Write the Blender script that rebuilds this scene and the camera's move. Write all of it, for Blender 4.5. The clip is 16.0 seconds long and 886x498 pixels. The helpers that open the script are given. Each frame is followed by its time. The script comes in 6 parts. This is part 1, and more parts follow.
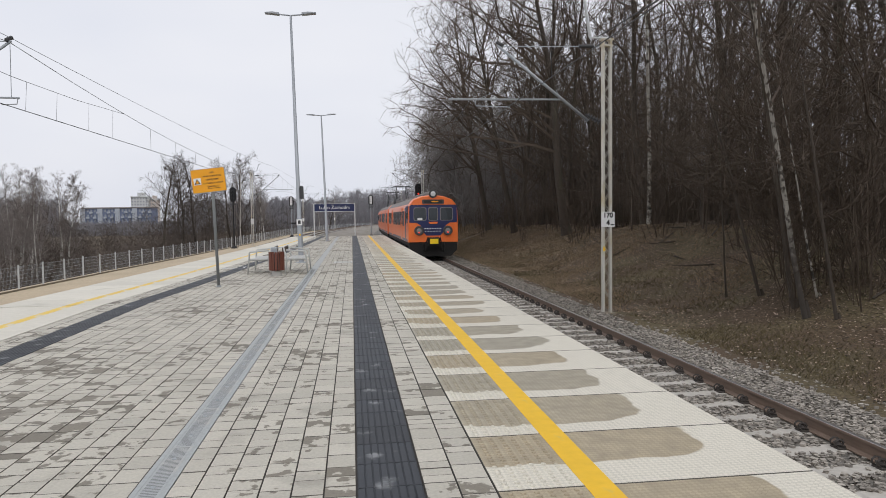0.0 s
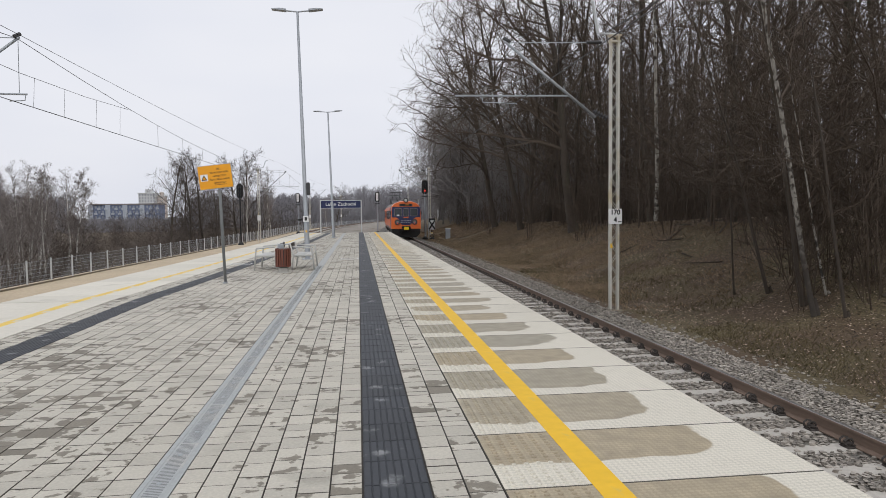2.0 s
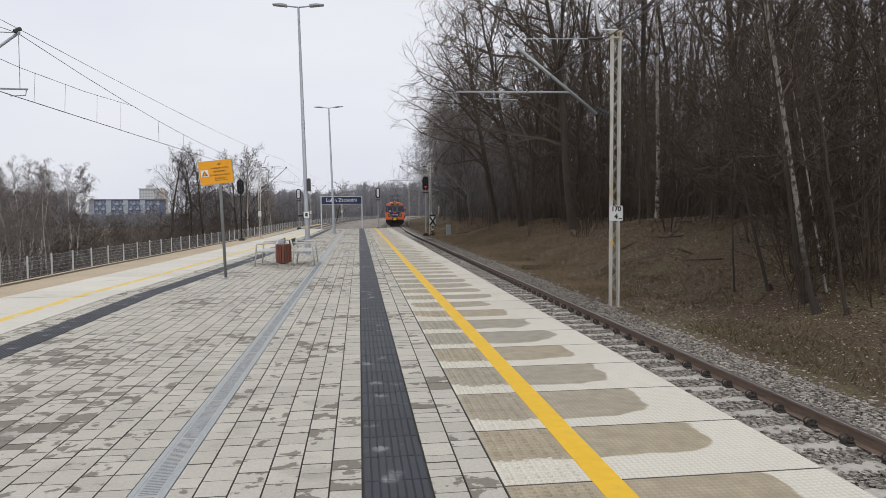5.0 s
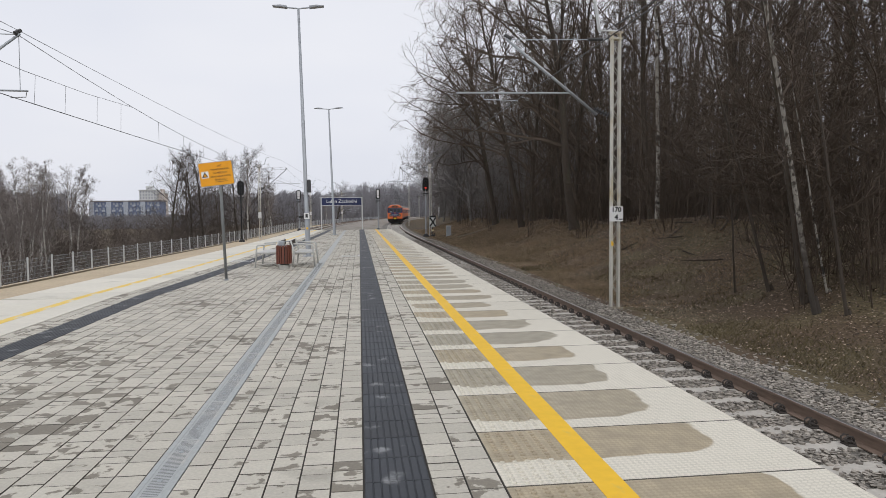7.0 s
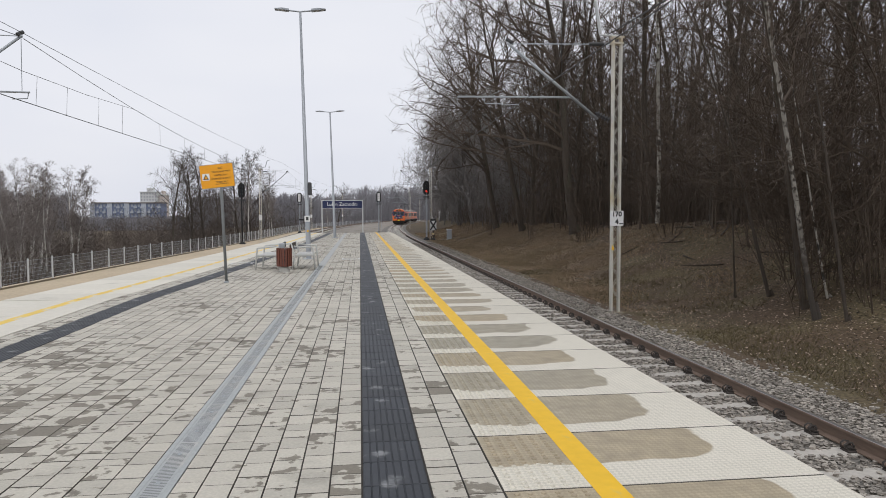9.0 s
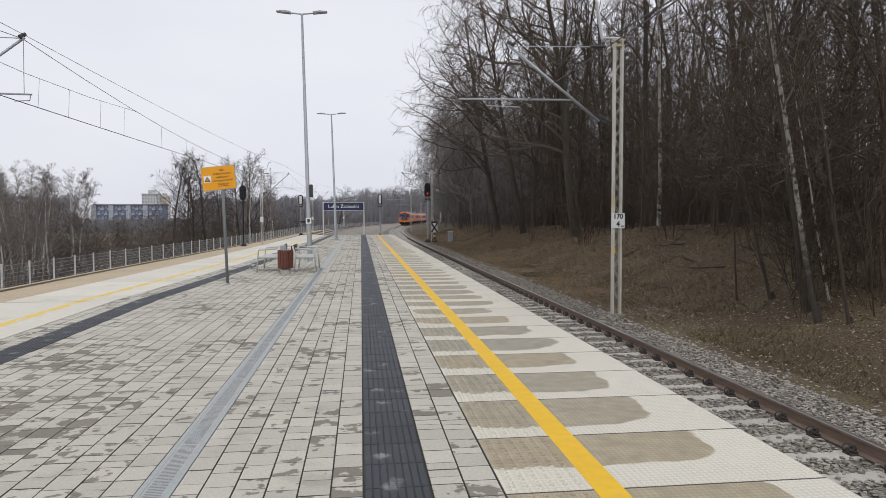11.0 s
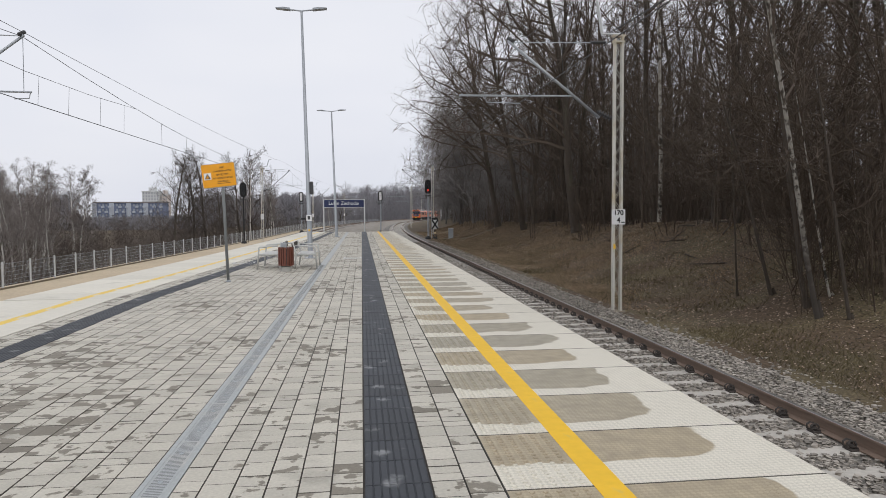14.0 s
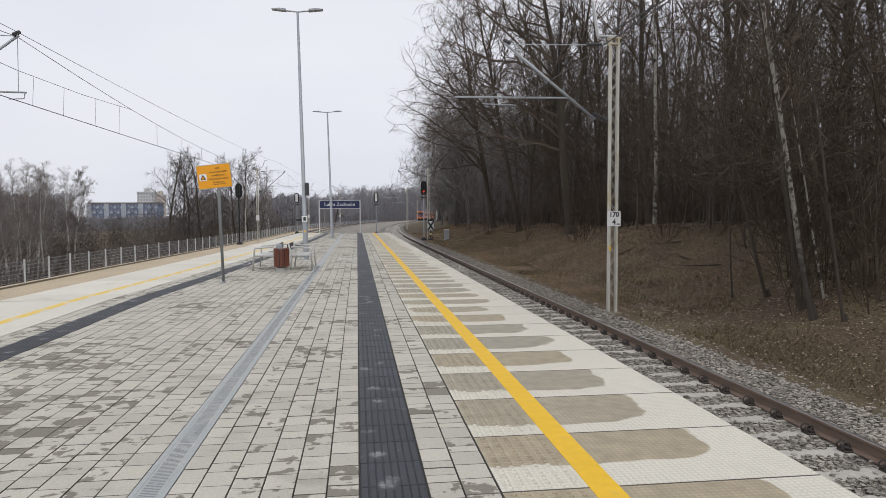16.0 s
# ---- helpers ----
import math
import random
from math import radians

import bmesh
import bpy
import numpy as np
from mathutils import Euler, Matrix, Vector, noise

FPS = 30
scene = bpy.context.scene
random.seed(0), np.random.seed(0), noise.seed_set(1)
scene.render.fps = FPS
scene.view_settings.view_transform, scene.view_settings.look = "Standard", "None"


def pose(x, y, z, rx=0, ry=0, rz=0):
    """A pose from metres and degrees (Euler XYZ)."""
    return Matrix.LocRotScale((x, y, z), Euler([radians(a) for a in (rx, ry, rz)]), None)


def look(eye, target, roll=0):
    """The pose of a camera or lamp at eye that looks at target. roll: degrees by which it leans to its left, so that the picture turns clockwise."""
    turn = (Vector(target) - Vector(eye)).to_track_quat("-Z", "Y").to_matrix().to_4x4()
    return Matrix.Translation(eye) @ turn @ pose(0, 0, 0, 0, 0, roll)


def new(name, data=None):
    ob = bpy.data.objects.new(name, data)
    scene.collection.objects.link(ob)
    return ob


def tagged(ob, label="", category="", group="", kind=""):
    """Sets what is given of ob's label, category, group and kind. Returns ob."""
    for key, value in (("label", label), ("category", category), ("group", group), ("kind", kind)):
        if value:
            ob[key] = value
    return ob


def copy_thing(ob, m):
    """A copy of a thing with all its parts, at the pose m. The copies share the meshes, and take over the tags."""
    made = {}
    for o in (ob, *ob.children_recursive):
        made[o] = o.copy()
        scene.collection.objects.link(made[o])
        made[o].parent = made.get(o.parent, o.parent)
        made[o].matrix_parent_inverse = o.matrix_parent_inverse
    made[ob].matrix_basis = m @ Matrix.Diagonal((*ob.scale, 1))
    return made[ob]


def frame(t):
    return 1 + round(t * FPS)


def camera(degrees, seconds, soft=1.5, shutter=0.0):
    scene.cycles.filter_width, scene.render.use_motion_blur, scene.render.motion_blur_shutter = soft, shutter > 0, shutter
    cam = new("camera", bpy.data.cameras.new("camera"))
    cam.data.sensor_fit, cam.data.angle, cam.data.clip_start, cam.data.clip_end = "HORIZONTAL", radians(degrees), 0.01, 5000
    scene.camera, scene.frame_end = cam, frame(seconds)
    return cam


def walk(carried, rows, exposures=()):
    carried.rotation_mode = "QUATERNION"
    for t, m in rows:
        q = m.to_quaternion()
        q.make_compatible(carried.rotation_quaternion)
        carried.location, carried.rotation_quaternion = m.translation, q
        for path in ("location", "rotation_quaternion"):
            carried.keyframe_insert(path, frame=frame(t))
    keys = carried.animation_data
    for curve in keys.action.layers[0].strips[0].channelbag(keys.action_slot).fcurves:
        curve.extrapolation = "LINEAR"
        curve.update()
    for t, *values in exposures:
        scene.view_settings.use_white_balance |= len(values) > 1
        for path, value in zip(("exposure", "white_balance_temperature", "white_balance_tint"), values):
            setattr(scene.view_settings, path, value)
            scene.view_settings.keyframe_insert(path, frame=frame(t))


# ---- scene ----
import functools

cam = camera(66.3147, 16.0, soft=0.65)


def aim(t, yaw, pitch, roll, x, y, z):
    """Camera row: yaw to the right of +y, pitch downwards, radians."""
    eye = (x, y, 1.6402 + z)
    to = Vector((math.sin(yaw) * math.cos(pitch), math.cos(yaw) * math.cos(pitch), -math.sin(pitch)))
    return t, look(eye, Vector(eye) + to, math.degrees(-roll))


walk(cam, [aim(*r) for r in (
    (0, 0.1327, 0.0479, 0.0119, -0.0039, -0.036, 0.001),
    (0.5, 0.1223, 0.0519, 0.0145, -0.0066, -0.0043, 0.0001),
    (1, 0.125, 0.0559, 0.0132, -0.0024, -0.0045, 0.0008),
    (1.5, 0.1247, 0.0568, 0.0144, -0, -0, 0),
    (2, 0.1234, 0.0524, 0.0103, -0.0048, -0.0036, -0.0029),
    (2.5, 0.1225, 0.0538, 0.009, -0.0045, -0.0055, -0.0018),
    (3, 0.124, 0.0554, 0.0091, -0.0064, -0.0031, -0.001),
    (3.5, 0.1225, 0.0592, 0.0075, -0.0089, -0.0043, 0.0001),
    (4, 0.1221, 0.0599, 0.0081, -0.0026, 0.0004, -0.0037),
    (6.5, 0.1232, 0.0539, 0.006, -0.0027, 0.0019, -0.0041),
    (7, 0.1223, 0.0564, 0.009, -0.0073, 0.0002, -0.0034),
    (7.5, 0.1186, 0.0568, 0.01, -0.0024, 0.0007, 0.0001),
    (8, 0.1195, 0.0533, 0.0067, -0.0005, 0.0011, 0.0019),
    (8.5, 0.1179, 0.0531, 0.0046, -0.0021, -0.0013, -0.0021),
    (9, 0.1217, 0.0513, 0.0035, -0.0041, 0.0021, -0.0026),
    (11.5, 0.1197, 0.048, 0.0026, -0.0072, 0.0023, -0.0016),
    (12, 0.1192, 0.0503, 0.0036, -0.003, 0.0031, 0.0005),
    (12.5, 0.1175, 0.0512, 0.0047, -0.0069, 0.0016, -0.0007),
    (13, 0.1174, 0.0529, 0.0056, -0.0056, 0.0035, 0.001),
    (13.5, 0.1157, 0.0527, 0.0059, -0.0036, 0.0016, -0.0008),
    (14, 0.1191, 0.0529, 0.0053, -0.001, 0.0029, -0.0015),
    (14.5, 0.1245, 0.0554, 0.0035, -0.004, 0.0072, -0.0024),
    (15, 0.1239, 0.0528, 0.0042, -0.0065, -0.0013, 0.0024),
    (15.5, 0.1227, 0.0504, 0.0037, -0.0024, 0.0015, -0.0019),
    (16, 0.1255, 0.051, 0.0034, -0.0041, -0.0005, 0.0019),
)])

# ---- light: a flat overcast sky with a veiled sun ----
world = bpy.data.worlds.new("overcast")
scene.world = world
world.use_nodes = True
wn, wl = world.node_tree.nodes, world.node_tree.links
wn.clear()
w_out, w_bg, w_sky = wn.new("ShaderNodeOutputWorld"), wn.new("ShaderNodeBackground"), wn.new("ShaderNodeTexSky")
w_sky.sky_type, w_sky.sun_disc = "NISHITA", False
w_sky.sun_elevation, w_sky.sun_rotation, w_sky.dust_density, w_sky.air_density = radians(48), radians(200), 6.0, 1.0
w_hsv, w_mix = wn.new("ShaderNodeHueSaturation"), wn.new("ShaderNodeMix")
w_hsv.inputs["Saturation"].default_value = 0.12
w_mix.data_type = "RGBA"
w_mix.inputs["Factor"].default_value = 0.86
w_tex, w_map, w_noise, w_ramp = wn.new("ShaderNodeTexCoord"), wn.new("ShaderNodeMapping"), wn.new("ShaderNodeTexNoise"), wn.new("ShaderNodeValToRGB")
w_map.inputs["Scale"].default_value = (1, 1, 3)
w_noise.inputs["Scale"].default_value, w_noise.inputs["Detail"].default_value = 2.2, 3
w_ramp.color_ramp.elements[0].position, w_ramp.color_ramp.elements[1].position = 0.3, 0.75
w_ramp.color_ramp.elements[0].color, w_ramp.color_ramp.elements[1].color = (7.6, 7.85, 8.7, 1), (8.5, 8.6, 9.15, 1)
w_bg.inputs["Strength"].default_value = 0.1
wl.new(w_tex.outputs["Generated"], w_map.inputs["Vector"])
wl.new(w_map.outputs["Vector"], w_noise.inputs["Vector"])
wl.new(w_noise.outputs["Fac"], w_ramp.inputs["Fac"])
wl.new(w_sky.outputs["Color"], w_hsv.inputs["Color"])
wl.new(w_hsv.outputs["Color"], w_mix.inputs["A"])
wl.new(w_ramp.outputs["Color"], w_mix.inputs["B"])
wl.new(w_mix.outputs["Result"], w_bg.inputs["Color"])
wl.new(w_bg.outputs["Background"], w_out.inputs["Surface"])
sun = new("sun", bpy.data.lights.new("sun", "SUN"))
sun.data.energy, sun.data.angle, sun.data.color = 0.7, radians(35), (1.0, 0.97, 0.92)
sun.matrix_world = look((0, 0, 60), (-14, 38, 0))
scene.view_settings.exposure = 0.13


# ---- materials ----
def material(name, colour, rough=0.8, metal=0.0, grain=0.0, scale=8.0, big=0.0, big_scale=0.6, bump=0.0, bump_scale=60.0,
             vary=0.0, island=False, stretch=(1, 1, 1), tint=None, tint_scale=1.5, tint_at=(0.5, 0.62), coat=0.0, damp=None):
    """Procedural surface: grain and larger stains on the colour, bump, and a difference from piece to piece."""
    m = bpy.data.materials.new(name)
    m.use_nodes = True
    n, l = m.node_tree.nodes, m.node_tree.links
    b = n["Principled BSDF"]
    b.inputs["Roughness"].default_value, b.inputs["Metallic"].default_value = rough, metal
    b.inputs["Coat Weight"].default_value = coat
    tc, mp = n.new("ShaderNodeTexCoord"), n.new("ShaderNodeMapping")
    mp.inputs["Scale"].default_value = stretch
    geo = n.new("ShaderNodeNewGeometry")
    l.new(geo.outputs["Position"] if island or vary else tc.outputs["Object"], mp.inputs["Vector"])

    def noisy(s, detail=4.0):
        t = n.new("ShaderNodeTexNoise")
        t.inputs["Scale"].default_value, t.inputs["Detail"].default_value = s, detail
        l.new(mp.outputs["Vector"], t.inputs["Vector"])
        return t.outputs["Fac"]

    value = None

    def add(sock, amount):
        nonlocal value
        k = n.new("ShaderNodeMath")
        k.operation = "MULTIPLY_ADD"
        l.new(sock, k.inputs[0])
        k.inputs[1].default_value = 2 * amount
        k.inputs[2].default_value = 1 - amount
        if value is None:
            value = k.outputs[0]
        else:
            q = n.new("ShaderNodeMath")
            q.operation = "MULTIPLY"
            l.new(value, q.inputs[0])
            l.new(k.outputs[0], q.inputs[1])
            value = q.outputs[0]

    if grain:
        add(noisy(scale), grain)
    if big:
        add(noisy(big_scale, 3), big)
    if vary:
        if island:
            add(geo.outputs["Random Per Island"], vary)
        else:
            add(n.new("ShaderNodeObjectInfo").outputs["Random"], vary)
    base = n.new("ShaderNodeRGB")
    base.outputs[0].default_value = (*colour, 1)
    col = base.outputs[0]
    if tint:
        r = n.new("ShaderNodeMapRange")
        r.interpolation_type = "SMOOTHSTEP"
        l.new(noisy(tint_scale, 5), r.inputs[0])
        r.inputs[1].default_value, r.inputs[2].default_value = tint_at
        mx = n.new("ShaderNodeMix")
        mx.data_type = "RGBA"
        l.new(r.outputs[0], mx.inputs["Factor"])
        l.new(col, mx.inputs["A"])
        mx.inputs["B"].default_value = (*tint, 1)
        col = mx.outputs["Result"]
    if damp:
        # some pieces hold water: colour, share of the pieces
        rnd = geo.outputs["Random Per Island"] if island else n.new("ShaderNodeObjectInfo").outputs["Random"]
        k1, k2 = n.new("ShaderNodeMath"), n.new("ShaderNodeMath")
        k1.operation, k2.operation = "MULTIPLY", "FRACT"
        k5 = n.new("ShaderNodeMath")
        k5.operation = "MULTIPLY"
        k5.inputs[1].default_value = 0.4
        l.new(k2.outputs[0], k5.inputs[0])
        k1.inputs[1].default_value = 7.31
        l.new(rnd, k1.inputs[0])
        l.new(k1.outputs[0], k2.inputs[0])
        k3 = n.new("ShaderNodeMath")
        k3.operation = "MULTIPLY_ADD"
        l.new(noisy(0.45, 4), k3.inputs[0])
        k3.inputs[1].default_value = 1.2
        l.new(k5.outputs[0], k3.inputs[2])
        k4 = n.new("ShaderNodeMath")
        k4.operation = "MULTIPLY_ADD"
        l.new(noisy(7.5, 8), k4.inputs[0])
        k4.inputs[1].default_value = 1.0
        l.new(k3.outputs[0], k4.inputs[2])
        r = n.new("ShaderNodeMapRange")
        r.interpolation_type = "SMOOTHSTEP"
        l.new(k4.outputs[0], r.inputs[0])
        r.inputs[1].default_value, r.inputs[2].default_value = damp[1], damp[1] + 0.05
        mx = n.new("ShaderNodeMix")
        mx.data_type = "RGBA"
        l.new(r.outputs[0], mx.inputs["Factor"])
        l.new(col, mx.inputs["A"])
        mx.inputs["B"].default_value = (*damp[0], 1)
        col = mx.outputs["Result"]
    if value is not None:
        sc = n.new("ShaderNodeVectorMath")
        sc.operation = "SCALE"
        l.new(col, sc.inputs[0])
        l.new(value, sc.inputs["Scale"])
        col = sc.outputs[0]
    l.new(col, b.inputs["Base Color"])
    if bump:
        bp = n.new("ShaderNodeBump")
        bp.inputs["Strength"].default_value, bp.inputs["Distance"].default_value = bump, 0.01
        l.new(noisy(bump_scale, 3), bp.inputs["Height"])
        l.new(bp.outputs["Normal"], b.inputs["Normal"])
    return m


def glow(name, colour, strength):
    m = bpy.data.materials.new(name)
    m.use_nodes = True
    b = m.node_tree.nodes["Principled BSDF"]
    b.inputs["Base Color"].default_value = (*colour, 1)
    b.inputs["Emission Color"].default_value = (*colour, 1)
    b.inputs["Emission Strength"].default_value = strength
    return m


def slab_material(name):
    """Pale concrete edge slab, a damp patch that has crept over it from its far joint, and a fine ribbed top."""
    m = material(name, (0.61, 0.575, 0.49), rough=0.75, grain=0.2, scale=60, big=0.07, big_scale=0.5, vary=0.04)
    n, l = m.node_tree.nodes, m.node_tree.links
    b = n["Principled BSDF"]
    old = b.inputs["Base Color"].links[0].from_socket
    tc, info, sep = n.new("ShaderNodeTexCoord"), n.new("ShaderNodeObjectInfo"), n.new("ShaderNodeSeparateXYZ")
    l.new(tc.outputs["Object"], sep.inputs[0])

    def op(kind, a, c, d=None):
        k = n.new("ShaderNodeMath")
        k.operation = kind
        for i, v in enumerate((a, c, d)):
            if v is None:
                continue
            if isinstance(v, (int, float)):
                k.inputs[i].default_value = v
            else:
                l.new(v, k.inputs[i])
        return k.outputs[0]

    rnd = info.outputs["Random"]
    geo = n.new("ShaderNodeNewGeometry")
    nz = n.new("ShaderNodeTexNoise")
    nz.inputs["Scale"].default_value, nz.inputs["Detail"].default_value = 1.9, 2.5
    l.new(geo.outputs["Position"], nz.inputs["Vector"])
    wob = op("SUBTRACT", nz.outputs["Fac"], 0.5)
    # across: from the inner edge to a rounded end; along: from the far joint to the slab's middle
    reach = op("MULTIPLY_ADD", rnd, 0.34, 0.68)
    u = op("DIVIDE", op("ABSOLUTE", op("SUBTRACT", sep.outputs["X"], 0.74), 0), reach)
    deep = op("MULTIPLY_ADD", op("FRACT", op("MULTIPLY", rnd, 7.3), 0), 0.2, 0.36)
    v = op("DIVIDE", op("ABSOLUTE", op("SUBTRACT", sep.outputs["Y"], 0.76), 0), deep)
    d = op("ADD", op("POWER", u, 4.0), op("POWER", v, 3.0))
    d = op("MULTIPLY_ADD", wob, 1.7, d)
    r = n.new("ShaderNodeMapRange")
    r.interpolation_type = "SMOOTHSTEP"
    r.inputs[1].default_value, r.inputs[2].default_value, r.inputs[3].default_value, r.inputs[4].default_value = 0.8, 0.95, 1.0, 0.0
    l.new(d, r.inputs[0])
    damp = op("MULTIPLY", r.outputs[0], 0.92)
    wet, brown = n.new("ShaderNodeMix"), n.new("ShaderNodeMix")
    wet.data_type = brown.data_type = "RGBA"
    brown.inputs["A"].default_value, brown.inputs["B"].default_value = (0.3, 0.275, 0.215, 1), (0.36, 0.29, 0.185, 1)
    l.new(op("FRACT", op("MULTIPLY", rnd, 13.7), 0), brown.inputs["Factor"])
    l.new(damp, wet.inputs["Factor"])
    l.new(old, wet.inputs["A"])
    n3 = n.new("ShaderNodeTexNoise")
    n3.inputs["Scale"].default_value, n3.inputs["Detail"].default_value = 7.0, 9
    l.new(geo.outputs["Position"], n3.inputs["Vector"])
    sc = n.new("ShaderNodeVectorMath")
    sc.operation = "SCALE"
    l.new(brown.outputs["Result"], sc.inputs[0])
    l.new(op("MULTIPLY_ADD", n3.outputs["Fac"], 1.0, 0.5), sc.inputs["Scale"])
    l.new(sc.outputs[0], wet.inputs["B"])
    l.new(op("MULTIPLY_ADD", damp, -0.25, 0.8), b.inputs["Roughness"])
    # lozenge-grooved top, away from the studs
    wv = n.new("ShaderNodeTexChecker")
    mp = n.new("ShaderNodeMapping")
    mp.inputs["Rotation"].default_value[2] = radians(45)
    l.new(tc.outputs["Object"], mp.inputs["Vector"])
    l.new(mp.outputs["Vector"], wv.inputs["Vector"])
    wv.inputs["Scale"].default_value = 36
    grime_and_shade = n.new("ShaderNodeVectorMath")
    grime_and_shade.operation = "SCALE"
    l.new(wet.outputs["Result"], grime_and_shade.inputs[0])
    l.new(op("MULTIPLY_ADD", op("MULTIPLY", wv.outputs["Fac"], n3.outputs["Fac"]), -0.26, 1.06), grime_and_shade.inputs["Scale"])
    l.new(grime_and_shade.outputs[0], b.inputs["Base Color"])
    bp = n.new("ShaderNodeBump")
    bp.inputs["Strength"].default_value, bp.inputs["Distance"].default_value = 0.8, 0.005
    l.new(wv.outputs["Fac"], bp.inputs["Height"])
    l.new(bp.outputs["Normal"], b.inputs["Normal"])
    return m


